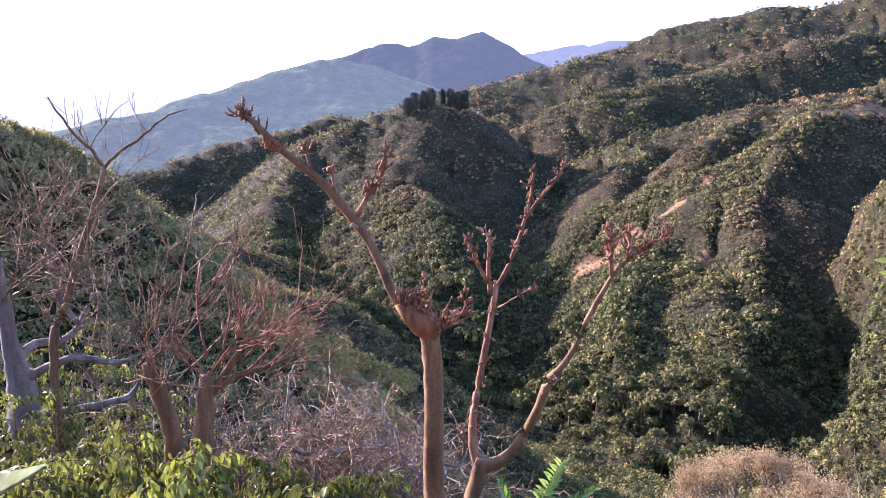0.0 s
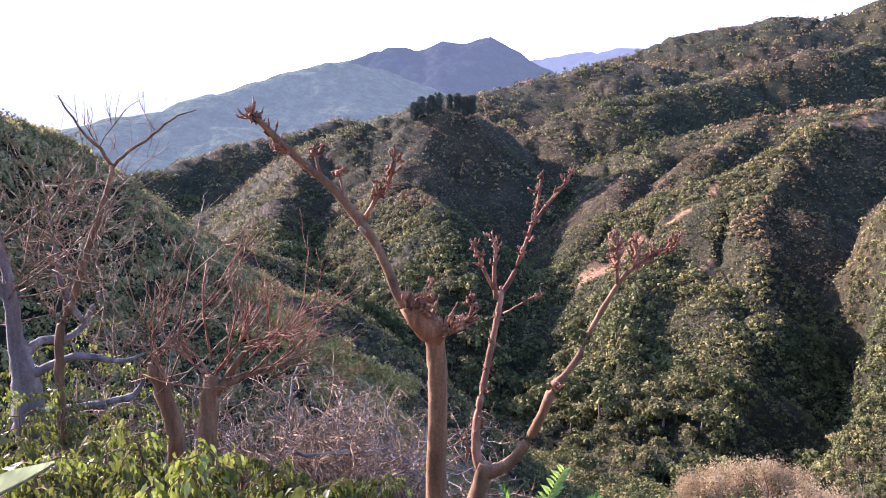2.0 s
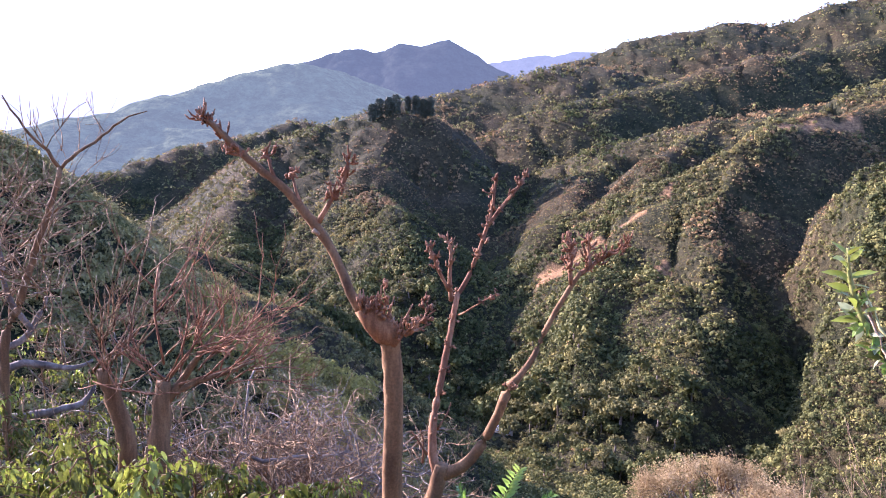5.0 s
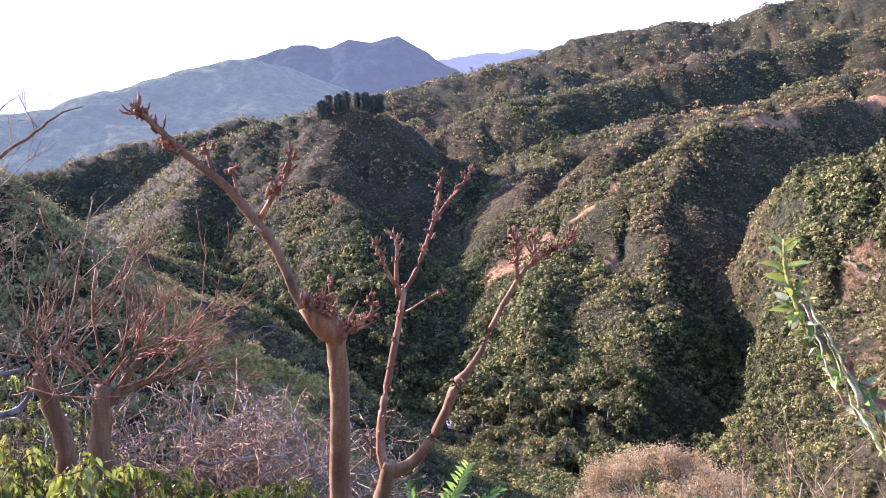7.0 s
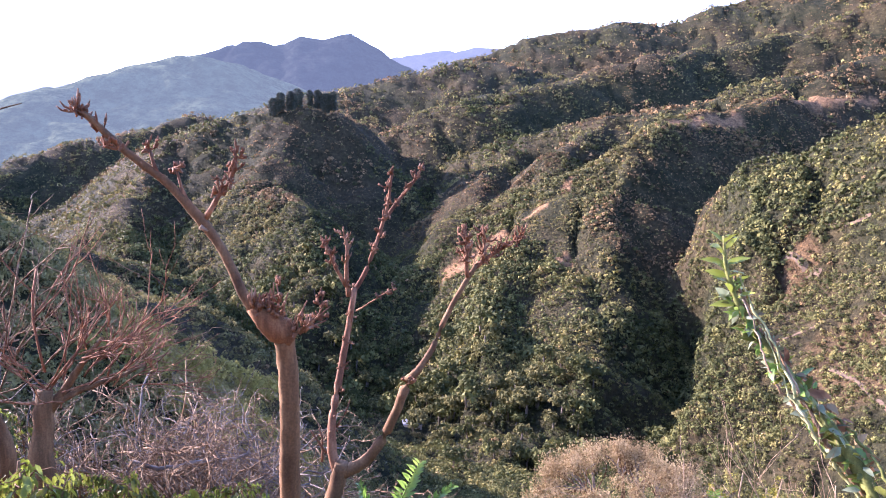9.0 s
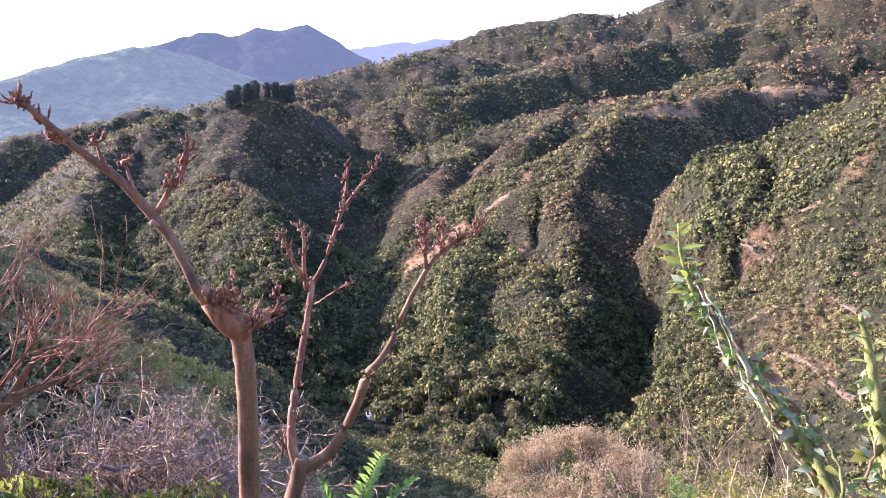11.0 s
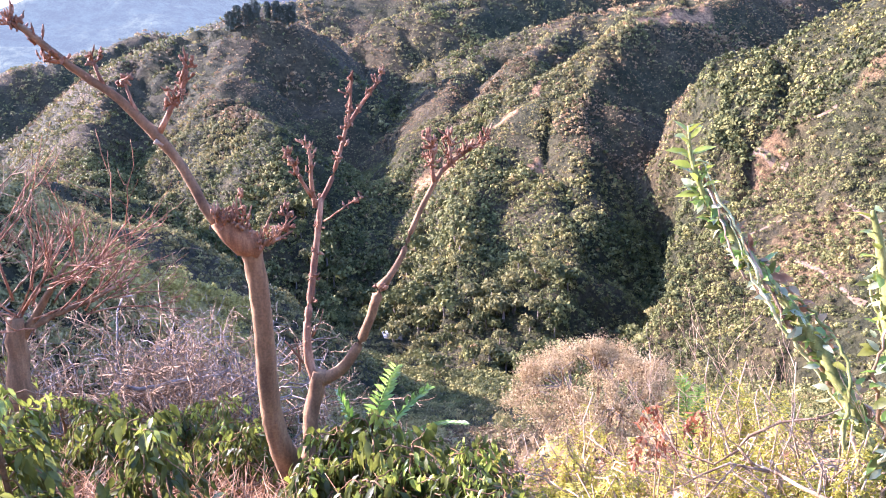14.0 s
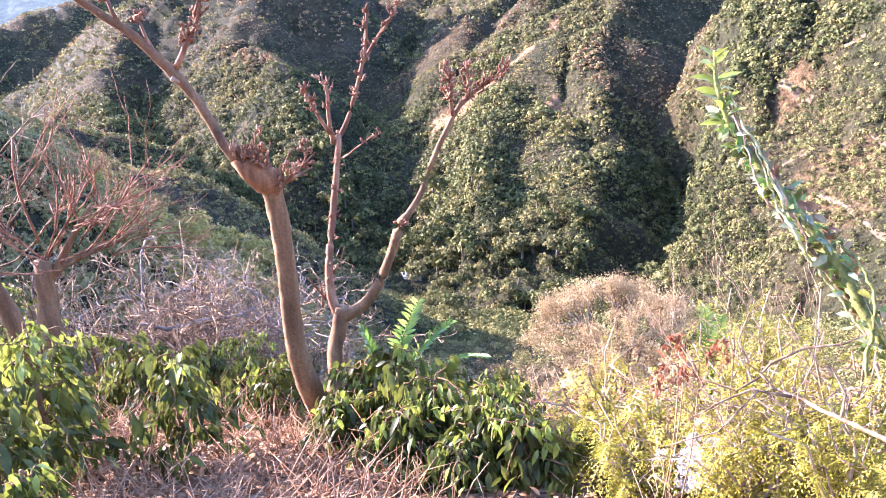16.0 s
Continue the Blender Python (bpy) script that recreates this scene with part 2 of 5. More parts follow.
# the broad sunlit slope beyond the gully: bearing in degrees, distance and height of its crest and foot; its broken edge by distance
FACE_CREST = [(28.8, 366, -27.1), (31.1, 362, -20.9), (33.5, 358, -16.0), (36.9, 352, -6.7), (40.1, 347, 4.3), (42.2, 343, 11.3), (60.0, 330, 43.3)]
FACE_FOOT = [(27.5, 232, -99.0), (31.5, 218, -96.2), (35.7, 205, -89.3), (39.5, 196, -83.2), (45.5, 182, -73.0), (60.0, 165, -67.0)]
FACE_EDGE = [(225, 28.5), (239, 29.4), (251, 30.4), (266, 31.8), (272, 32.8), (296, 33.2), (330, 32.4), (366, 30.2)]


def right_face(x, y):
    r, turn = np.hypot(x, y), np.degrees(np.arctan2(x, y))
    rc, zc = (np.interp(turn, [p[0] for p in FACE_CREST], [p[i] for p in FACE_CREST]) for i in (1, 2))
    rf, zf = (np.interp(turn, [p[0] for p in FACE_FOOT], [p[i] for p in FACE_FOOT]) for i in (1, 2))
    h = zf + (zc - zf) * np.clip((r - rf) / (rc - rf), 0, 1)
    h = h + 24 * np.sin(np.pi * np.clip((r - rf) / (rc - rf), 0, 1)) * fbm(x, y, 58, 51, 3)
    h = h - 0.75 * np.maximum(r - rc, 0) - 0.7 * np.maximum(rf - r, 0)
    gap = np.interp(r, [p[0] for p in FACE_EDGE], [p[1] for p in FACE_EDGE]) - turn + 4.0 * fbm(x, y, 38, 57, 3)
    return h - np.interp(r, [235, 290], [1.0, 3.4]) * np.radians(np.clip(gap, 0, 80)) * r - 400 * (np.abs(turn) > 120)


def height(x, y):
    x, y = np.asarray(x, float), np.asarray(y, float)
    r = np.hypot(x, y)
    wob = np.clip((r - 90) / 260, 0, 1)
    wx = x + wob * 14 * fbm(x, y, 60, 3, 3)
    wy = y + wob * 14 * fbm(x, y, 60, 8, 3)
    h = own_slope(x, y)
    k = np.clip(r * 0.007, 0.2, 5)
    for _, slope, rounding, points in RIDGES:
        h = soft_max(ridge_height(wx, wy, points, slope, rounding), h, k)
    h = soft_max(right_face(wx, wy), h, k)
    h = np.maximum(h, -215)
    gully = np.abs(fbm(wx, wy, 55, 21, 3))
    return h + wob * (4.0 * fbm(x, y, 34, 5, 4) - 8.0 * np.exp(-gully * 14) + 1.0) + np.clip(r / 40, 0, 1) * 0.5 * fbm(x, y, 4, 31, 3) + wob * 2.2 * fbm(x, y, 9, 35, 3) + 0.05 * fbm(x, y, 0.9, 41, 3)


def mesh_object(name, verts, faces, mat, parent=None, smooth=False):
    me = bpy.data.meshes.new(name)
    me.from_pydata(verts, [], faces)
    me.materials.append(mat)
    if smooth:
        me.polygons.foreach_set("use_smooth", [True] * len(me.polygons))
    ob = new(name, me)
    ob.parent = parent
    return ob


def fast_mesh(name, verts, faces, mat, parent=None, smooth=False):
    """verts: n x 3 and faces: m x k arrays."""
    verts, faces = np.asarray(verts, np.float32), np.asarray(faces, np.int32)
    me = bpy.data.meshes.new(name)
    m, k = faces.shape
    me.vertices.add(len(verts))
    me.vertices.foreach_set("co", verts.ravel())
    me.loops.add(m * k)
    me.loops.foreach_set("vertex_index", faces.ravel())
    me.polygons.add(m)
    me.polygons.foreach_set("loop_start", np.arange(0, m * k, k, dtype=np.int32))
    if smooth:
        me.polygons.foreach_set("use_smooth", np.ones(m, bool))
    me.materials.append(mat)
    me.update(calc_edges=True)
    ob = new(name, me)
    ob.parent = parent
    return ob


def grid_faces(rows, cols, wrap=False):
    i, j = np.meshgrid(np.arange(rows - 1), np.arange(cols if wrap else cols - 1), indexing="ij")
    j2 = (j + 1) % cols
    return np.stack([i * cols + j, i * cols + j2, (i + 1) * cols + j2, (i + 1) * cols + j], -1).reshape(-1, 4)


def blob(x, y, cx, cy, rx, ry, turn, seed):
    """1 inside an uneven oval, 0 outside."""
    c, s = math.cos(radians(turn)), math.sin(radians(turn))
    u, w = (x - cx) * c + (y - cy) * s, -(x - cx) * s + (y - cy) * c
    d = np.sqrt((u / rx) ** 2 + (w / ry) ** 2) + 0.9 * fbm(x, y, min(rx, ry) * 1.1, seed, 4)
    return np.clip((1.0 - d) / 0.18, 0, 1)


# bare earth: centre, half-lengths, turn
BARE = [(90, 410, 19, 12, 20), (110, 417, 9, 8, 40), (130, 414, 10, 3.5, 0), (245, 438, 26, 7, 12), (292, 470, 22, 5, 10), (345, 471, 40, 7, 5),
        (129, 360, 6, 4, 60), (154, 181, 22, 15, 40), (176, 242, 9, 6, 30), (201, 222, 9, 3, 0),  (150, 425, 9, 4, 30), (105, 262, 4, 3, 50)]


def soil_share(x, y):
    s = np.zeros(x.shape)
    for k, (cx, cy, rx, ry, turn) in enumerate(BARE):
        s = np.maximum(s, blob(x, y, cx, cy, rx, ry, turn, 60 + k) * (0.2 if k == 7 else 0.35 if k in (8, 9) else 1.0))
    return s


angles = np.radians(np.concatenate([np.arange(-46, 58, 0.18), np.arange(58, 314, 4.0)]))
radii = np.concatenate([np.geomspace(0.25, 20, 100)[:-1], np.geomspace(20, 1700, 400)[:-1], np.geomspace(1700, 4700, 30)])
gx, gy = radii[:, None] * np.sin(angles)[None, :], radii[:, None] * np.cos(angles)[None, :]
gz = height(gx, gy)
gx[0], gy[0], gz[0] = 0, 0, height(0.0, 0.0)
land = fast_mesh("ground", np.stack([gx, gy, gz], -1).reshape(-1, 3), grid_faces(len(radii), len(angles), True)[:, ::-1], GROUND, smooth=True)
for key, values in (("soil", soil_share(gx, gy)), ("litter", np.clip((9 - np.hypot(gx, gy)) / 3, 0, 1))):
    land.data.attributes.new(key, "FLOAT", "POINT").data.foreach_set("value", values.ravel().astype(np.float32))
tagged(land, "steep hillsides with dry grass, scrub and bare reddish earth", "ground", kind="structure")

# painted haze per ridge: emitted colour and its share, more with distance
HAZES = [haze_glow_material("far_haze", (0.2, 0.22, 0.2), (0.3, 0.32, 0.28), (0.27, 0.29, 0.32), 0.78),
         haze_glow_material("hill_haze", (0.015, 0.03, 0.022), (0.2, 0.23, 0.12), (0.1, 0.122, 0.115), 0.48),
         haze_glow_material("peak_haze", (0.02, 0.025, 0.03), (0.08, 0.09, 0.07), (0.066, 0.08, 0.088), 0.58),
         haze_glow_material("back_haze", (0.06, 0.07, 0.09), (0.1, 0.11, 0.12), (0.125, 0.142, 0.155), 0.7)]
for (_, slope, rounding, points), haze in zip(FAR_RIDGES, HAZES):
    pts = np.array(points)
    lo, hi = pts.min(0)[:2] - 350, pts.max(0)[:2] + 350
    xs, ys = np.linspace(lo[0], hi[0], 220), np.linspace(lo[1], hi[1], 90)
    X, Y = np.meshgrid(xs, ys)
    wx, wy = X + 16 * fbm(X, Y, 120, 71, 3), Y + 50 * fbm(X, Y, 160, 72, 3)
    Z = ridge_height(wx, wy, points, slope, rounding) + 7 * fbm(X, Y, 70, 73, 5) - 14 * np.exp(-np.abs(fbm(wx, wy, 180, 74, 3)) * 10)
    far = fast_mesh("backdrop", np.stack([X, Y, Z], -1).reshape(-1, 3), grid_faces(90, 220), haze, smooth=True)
    tagged(far, "mountain ridge far behind the valley, its blue haze put in as glow", "mountain", kind="structure")


# ---- woods and scrub on the hills ----
def leaf_clumps(name, centres, sizes, count, mat, rng, spread=0.38, squash=0.8, tilt=0.6, largest=9.0):
    """Many crowns, each a shell of small leaf sprays, in one mesh."""
    n = len(centres)
    d = rng.normal(size=(n, count, 3))
    d[..., 2] = np.abs(d[..., 2]) * 1.1 - 0.25
    d /= np.linalg.norm(d, axis=-1, keepdims=True)
    rad = sizes[:, None, None] * rng.uniform(0.72, 1.08, (n, count, 1))
    lobes = 1 + 0.25 * np.sin(d[..., :1] * 5 + rng.uniform(0, 6, (n, 1, 1))) * np.cos(d[..., 1:2] * 4 + rng.uniform(0, 6, (n, 1, 1)))
    c = centres[:, None, :] + d * rad * lobes * np.array([1, 1, squash])
    normal = d + tilt * rng.normal(size=d.shape)
    normal /= np.linalg.norm(normal, axis=-1, keepdims=True)
    a = np.cross(normal, rng.normal(size=d.shape))
    a /= np.linalg.norm(a, axis=-1, keepdims=True)
    b = np.cross(normal, a)
    s = np.minimum(sizes * spread, largest)[:, None, None] * rng.uniform(0.6, 1.4, (n, count, 1))
    tri = np.stack([c + a * s, c - 0.6 * a * s + b * s, c - 0.5 * a * s - 0.9 * b * s], 2)
    v = tri.reshape(-1, 3)
    ob = fast_mesh(name, v, np.arange(len(v)).reshape(-1, 3), mat)
    tone = np.repeat(rng.uniform(0.1, 1.0, n), count * 3).astype(np.float32)
    ob.data.attributes.new("tone", "FLOAT", "POINT").data.foreach_set("value", tone)
    return ob


rng = np.random.default_rng(4)


def scatter(count, near, far, low=-44, high=56):
    """Even over the plan between two radii."""
    r = np.sqrt(rng.uniform(near ** 2, far ** 2, count))
    t = np.radians(rng.uniform(low, high, count))
    return r * np.sin(t), r * np.cos(t)


rise = (gz - 1.6) / np.maximum(np.hypot(gx, gy), 0.3)
rise = np.maximum.accumulate(rise, 0)


def facing(x, y, top):
    """True where the slope looks towards the viewer's hillside."""
    i = np.clip(np.searchsorted(radii, np.hypot(x, y)) - 3, 0, len(radii) - 1)
    j = np.clip(np.searchsorted(angles, np.arctan2(x, y)), 0, len(angles) - 1)
    return (top - 1.6) / np.hypot(x, y) > rise[i, j]


for near, far, count, size, leaves in ((60, 160, 11000, 0.85, 64), (160, 300, 26000, 0.9, 28), (300, 560, 105000, 0.95, 12), (560, 1000, 62000, 1.5, 9), (1000, 1600, 24000, 2.6, 8)):
    x, y = scatter(count, near, far)
    z = height(x, y)
    soil = soil_share(x, y)
    wet = fbm(x, y, 90, 91, 4) + np.clip((-85 - z) / 120, -0.2, 0.25) - 0.12 * np.clip((x - 90) / 90, 0, 1)
    kind = np.where(wet > 0.1, 0, np.where(wet > -0.3, 1, 2))
    kind = np.where(rng.uniform(size=count) < 0.22, rng.integers(0, 3, count), kind)
    kind = np.where((x < 12) & (np.hypot(x, y) < 215) & (rng.uniform(size=count) < 0.8), 1, kind)
    kind = np.where((x > 60) & (np.hypot(x, y) < 360) & (rng.uniform(size=count) < 0.72), 0, kind)
    keep = (soil < 0.3) | ((soil < 0.6) & (rng.uniform(size=count) < 0.5)) | (rng.uniform(size=count) < 0.05)
    s = size * (0.42 + 1.1 * rng.uniform(size=count) ** 2) * np.where(kind == 0, 1.25, np.where(kind == 1, 0.95, 0.85))
    s *= np.where((rng.uniform(size=count) < 0.07) & (kind == 0), 1.9, 1.0) * np.clip(1 + 1.3 * fbm(x, y, 26, 95, 3), 0.5, 1.5)
    s *= np.where((rng.uniform(size=count) < 0.05) & (near < 200), 2.0, 1.0)
    s = np.minimum(s, size * 2.6)
    keep &= np.hypot(x - 39.5, y - 276) > 7
    keep &= facing(x, y, z + s + 0.5) | (rng.uniform(size=count) < 0.12)
    for k, (mat, label) in enumerate(((FOREST, "dense dark green trees and coffee covering the hillside"), (SCRUB, "olive green scrub on the sunny slopes"), (DRY, "dry brown bushes on the slopes"))):
        sel = keep & (kind == k)
        c = np.stack([x[sel], y[sel], z[sel] + 0.6 * s[sel]], -1)
        ob = leaf_clumps(("woods", "scrub", "dry_scrub")[k], c, s[sel], leaves, mat, rng, 0.17 if near < 100 else 0.28 if near < 200 else 0.42, 0.95, 0.16, near * 0.0015 + 0.08 if near < 200 else near * 0.0016 + 0.18)
        tagged(ob, label, "vegetation", kind="stuff")

# trees along the broken edge of the gully
r = rng.uniform(225, 366, 1500)
turn = np.radians(np.interp(r, [p[0] for p in FACE_EDGE], [p[1] for p in FACE_EDGE]) + rng.normal(size=1500) * 1.7 - 1.2)
x, y = r * np.sin(turn), r * np.cos(turn)
s = 0.8 + 1.6 * rng.uniform(size=1500) ** 2
tagged(leaf_clumps("woods", np.stack([x, y, height(x, y) + 0.5 * s], -1), s, 40, FOREST, rng, 0.26, 0.95, 0.16, 0.4), "dark green trees along the edge of a gully", "vegetation", kind="stuff")


# ---- building helpers ----
BARK_RED = bark_material("red_brown_bark", (0.085, 0.04, 0.02), (0.2, 0.098, 0.045), (0.42, 0.25, 0.13), 14)
BARK_GREY = bark_material("grey_bark", (0.075, 0.062, 0.046), (0.17, 0.142, 0.108), (0.32, 0.275, 0.215), 7)
TWIG = bark_material("bare_twig", (0.06, 0.036, 0.017), (0.2, 0.128, 0.062), (0.6, 0.43, 0.24), 16)
BARK_KNOB = bark_material("orange_brown_bark", (0.08, 0.036, 0.014), (0.2, 0.094, 0.034), (0.34, 0.18, 0.07), 20)
RED_TWIG = bark_material("reddish_twig", (0.09, 0.04, 0.018), (0.25, 0.115, 0.052), (0.52, 0.3, 0.15), 14)
PALE_TWIG = bark_material("pale_dry_twig", (0.15, 0.1, 0.052), (0.29, 0.205, 0.115), (0.45, 0.345, 0.21), 12)
COFFEE = leaf_material("coffee_leaf", [(0.3, (0.03, 0.04, 0.008)), (0.5, (0.082, 0.098, 0.015)), (0.72, (0.21, 0.215, 0.028))], 4.5, 0.45, 0.45, 0.3, 15)
COFFEE_TIP = leaf_material("young_leaf", [(0.3, (0.15, 0.2, 0.022)), (0.7, (0.3, 0.33, 0.045))], 3, 0.4, 0.32, 0.4, 11)
FROND = leaf_material("frond_green", [(0.3, (0.09, 0.2, 0.025)), (0.7, (0.25, 0.34, 0.06))], 3, 0.45, 0.45, 0.4, 14)
FEATHER = leaf_material("feathery_yellow_leaf", [(0.3, (0.18, 0.17, 0.02)), (0.52, (0.33, 0.295, 0.034)), (0.75, (0.5, 0.43, 0.075))], 2.2, 0.6, 0.45, 0.25, 16)
RUST = leaf_material("dried_red_leaf", [(0.3, (0.11, 0.034, 0.014)), (0.7, (0.27, 0.1, 0.036))], 4, 0.7, 0.35, 0.2, 14)
TAN = leaf_material("dry_tan_leaf", [(0.3, (0.2, 0.145, 0.066)), (0.52, (0.33, 0.245, 0.115)), (0.75, (0.46, 0.355, 0.18))], 0.9, 0.8, 0.3, 0.15, 6)
LITTER = leaf_material("fallen_leaves", [(0.3, (0.12, 0.056, 0.022)), (0.52, (0.26, 0.135, 0.058)), (0.75, (0.46, 0.28, 0.13))], 5, 0.85, 0.15, 0.15, 20)
OLIVE = leaf_material("olive_shrub", [(0.3, (0.19, 0.165, 0.055)), (0.52, (0.31, 0.265, 0.09)), (0.75, (0.42, 0.34, 0.135))], 0.35, 0.7, 0.45, 0.2, 3)
STALK = bark_material("pale_green_stalk", (0.19, 0.195, 0.06), (0.38, 0.375, 0.15), (0.58, 0.55, 0.31), 16, 0.1)
BRUSH = bark_material("dry_pink_stalk", (0.12, 0.06, 0.026), (0.3, 0.168, 0.078), (0.6, 0.4, 0.21), 14)
GREEN_STALK = bark_material("green_stalk", (0.065, 0.075, 0.018), (0.18, 0.19, 0.05), (0.4, 0.39, 0.15), 14, 0.1)
YELLOW = leaf_material("yellow_bush", [(0.3, (0.22, 0.19, 0.045)), (0.52, (0.34, 0.29, 0.07)), (0.75, (0.44, 0.37, 0.11))], 0.5, 0.7, 0.45, 0.2, 4)
PALE_LEAF = leaf_material("pale_leaf", [(0.3, (0.17, 0.21, 0.1)), (0.7, (0.32, 0.36, 0.2))], 6, 0.45, 0.4, 0.4, 20)
STRAW = leaf_material("pale_flower_head", [(0.3, (0.4, 0.36, 0.3)), (0.7, (0.68, 0.63, 0.55))], 8, 0.8, 0.3, 0.2, 30)


def thing(name, base, label, category, group="", kind=""):
    return tagged(new(name), label, category, group, kind), Vector(base)


def place(ob, base):
    ob.location = base
    return ob


def part(name, verts, faces, mat, parent, origin, label="", smooth=True):
    """One mesh under a thing or under one of its parts; verts in the world, origin the thing's base."""
    verts = np.asarray(verts, float) - np.array(origin)
    ob = fast_mesh(name, verts, faces, mat, parent, smooth)
    return tagged(ob, label)


def unit(v):
    return v / np.maximum(np.linalg.norm(v, axis=-1, keepdims=True), 1e-9)


def smooth_line(points, radii, step):
    """Resample a line of points by Catmull-Rom, with small kinks."""
    p = np.asarray(points, float)
    q = np.concatenate([[2 * p[0] - p[1]], p, [2 * p[-1] - p[-2]]])
    out, rad = [], []
    for i in range(len(p) - 1):
        n = max(1, int(np.linalg.norm(p[i + 1] - p[i]) / step))
        for k in range(n):
            t = k / n
            a, b, c, d = q[i:i + 4]
            out.append(0.5 * (2 * b + (c - a) * t + (2 * a - 5 * b + 4 * c - d) * t * t + (3 * b - a - 3 * c + d) * t ** 3))
            rad.append(radii[i] + (radii[i + 1] - radii[i]) * t)
    return np.array(out + [p[-1]]), np.array(rad + [radii[-1]])


def tube(points, radii, sides=8, lumps=0.0, rng=None):
    """A closed tapering tube round a line."""
    p, r = np.asarray(points, float), np.asarray(radii, float)
    t = unit(np.gradient(p, axis=0))
    ref = np.where(np.abs(t[:, 2:3]) > 0.9, np.array([[1.0, 0, 0]]), np.array([[0, 0, 1.0]]))
    u = unit(np.cross(t, ref))
    w = np.cross(t, u)
    a = np.linspace(0, 2 * np.pi, sides, endpoint=False)
    rr = np.repeat(r[:, None], sides, 1)
    if lumps:
        rr = rr * (1 + lumps * rng.normal(size=rr.shape))
    v = p[:, None] + rr[..., None] * (np.cos(a)[None, :, None] * u[:, None] + np.sin(a)[None, :, None] * w[:, None])
    n = len(p)
    v = np.concatenate([v.reshape(-1, 3), p[:1], p[-1:]])
    f = grid_faces(n, sides, True)
    i = np.arange(sides)
    j = (i + 1) % sides
    caps = [np.stack([np.full(sides, n * sides), j, i, i], 1), np.stack([np.full(sides, n * sides + 1), (n - 1) * sides + i, (n - 1) * sides + j, (n - 1) * sides + j], 1)]
    tri = np.concatenate([f[:, [0, 1, 2]], f[:, [0, 2, 3]], caps[0][:, :3], caps[1][:, :3]])
    return v, tri


def joined(pieces):
    vs, fs, k = [], [], 0
    for v, f in pieces:
        vs.append(v)
        fs.append(f + k)
        k += len(v)
    return np.concatenate(vs), np.concatenate(fs)


def leaves(base, way, up, length, width, droop=0.3, fold=0.25):
    """Pointed folded leaf blades: arrays of places, directions, upper sides and sizes."""
    way = unit(way)
    side = unit(np.cross(way, up))
    nor = np.cross(side, way)
    L, Wd = length[:, None], width[:, None]

    def at(s, x, fall):
        return base + way * L * s + side * Wd * x + nor * (L * (-droop * s * s) + Wd * fold * abs(x)) + nor * 0 * fall
    v = np.stack([at(0, 0, 0), at(0.3, -0.48, 0), at(0.33, 0, 0), at(0.3, 0.48, 0), at(0.66, -0.4, 0), at(0.68, 0, 0), at(0.66, 0.4, 0), at(1, 0, 0)], 1)
    tri = np.array([[0, 2, 1], [0, 3, 2], [1, 2, 5], [1, 5, 4], [2, 3, 6], [2, 6, 5], [4, 5, 7], [5, 6, 7]])
    n = len(base)
    f = (tri[None] + 8 * np.arange(n)[:, None, None]).reshape(-1, 3)
    return v.reshape(-1, 3), f


def twig_lines(start, way, length, radius, depth, rng, rise=0.25, spread=0.6, forks=(2, 4), bend=0.25):
    """Lines of a branching twig: [(points, radii)]."""
    n = 4
    p, d = [np.array(start, float)], unit(np.array(way, float))
    for k in range(n):
        d = unit(d + bend * rng.normal(size=3) * 0.5 + np.array([0, 0, rise]) * 0.25)
        p.append(p[-1] + d * length / n)
    radii = np.linspace(radius, radius * 0.68, n + 1)
    lines = [(np.array(p), radii)]
    if depth > 0:
        for _ in range(rng.integers(*forks)):
            s = rng.uniform(0.35, 1.0)
            i = min(int(s * n), n - 1)
            q = p[i] + (p[i + 1] - p[i]) * (s * n - i)
            e = unit(d + spread * rng.normal(size=3))
            lines += twig_lines(q, e, length * rng.uniform(0.45, 0.8), radii[i] * 0.72, depth - 1, rng, rise, spread, forks, bend)
    return lines


def twig_mesh(lines, sides=4):
    return joined([tube(p, r, sides) for p, r in lines])


def shoots(node, way, count, length, rng, spread=0.8, thick=0.0062):
    """Stubby leafless shoots, curving upwards, with swollen buds round a node."""
    pieces = []
    for _ in range(count):
        d = unit(np.array(way) + spread * rng.normal(size=3))
        k = length * rng.uniform(0.35, 1.05)
        s = np.array(node) + rng.normal(size=3) * np.array([0.014, 0.014, 0.01])
        up = np.array([0, 0, 1.0])
        p = np.stack([s, s + d * k * 0.35, s + d * k * 0.65 + up * 0.1 * k, s + d * k * 0.85 + up * 0.3 * k])
        w = thick * rng.uniform(0.7, 1.25)
        pieces.append(tube(p, [w * 1.15, w * 0.85, w * 1.1, w * 0.4], 6))
        for _ in range(rng.integers(1, 4)):
            t = rng.uniform(0.25, 1)
            q = p[0] + (p[2] - p[0]) * t
            e = unit(d + 0.7 * rng.normal(size=3) + up * 0.5)
            b = rng.uniform(0.012, 0.03)
            pieces.append(tube(np.stack([q, q + e * b * 0.5, q + e * b * 0.85, q + e * b]), [w * 0.7, w * 1.15, w * 0.9, w * 0.2], 5))
    return joined(pieces)


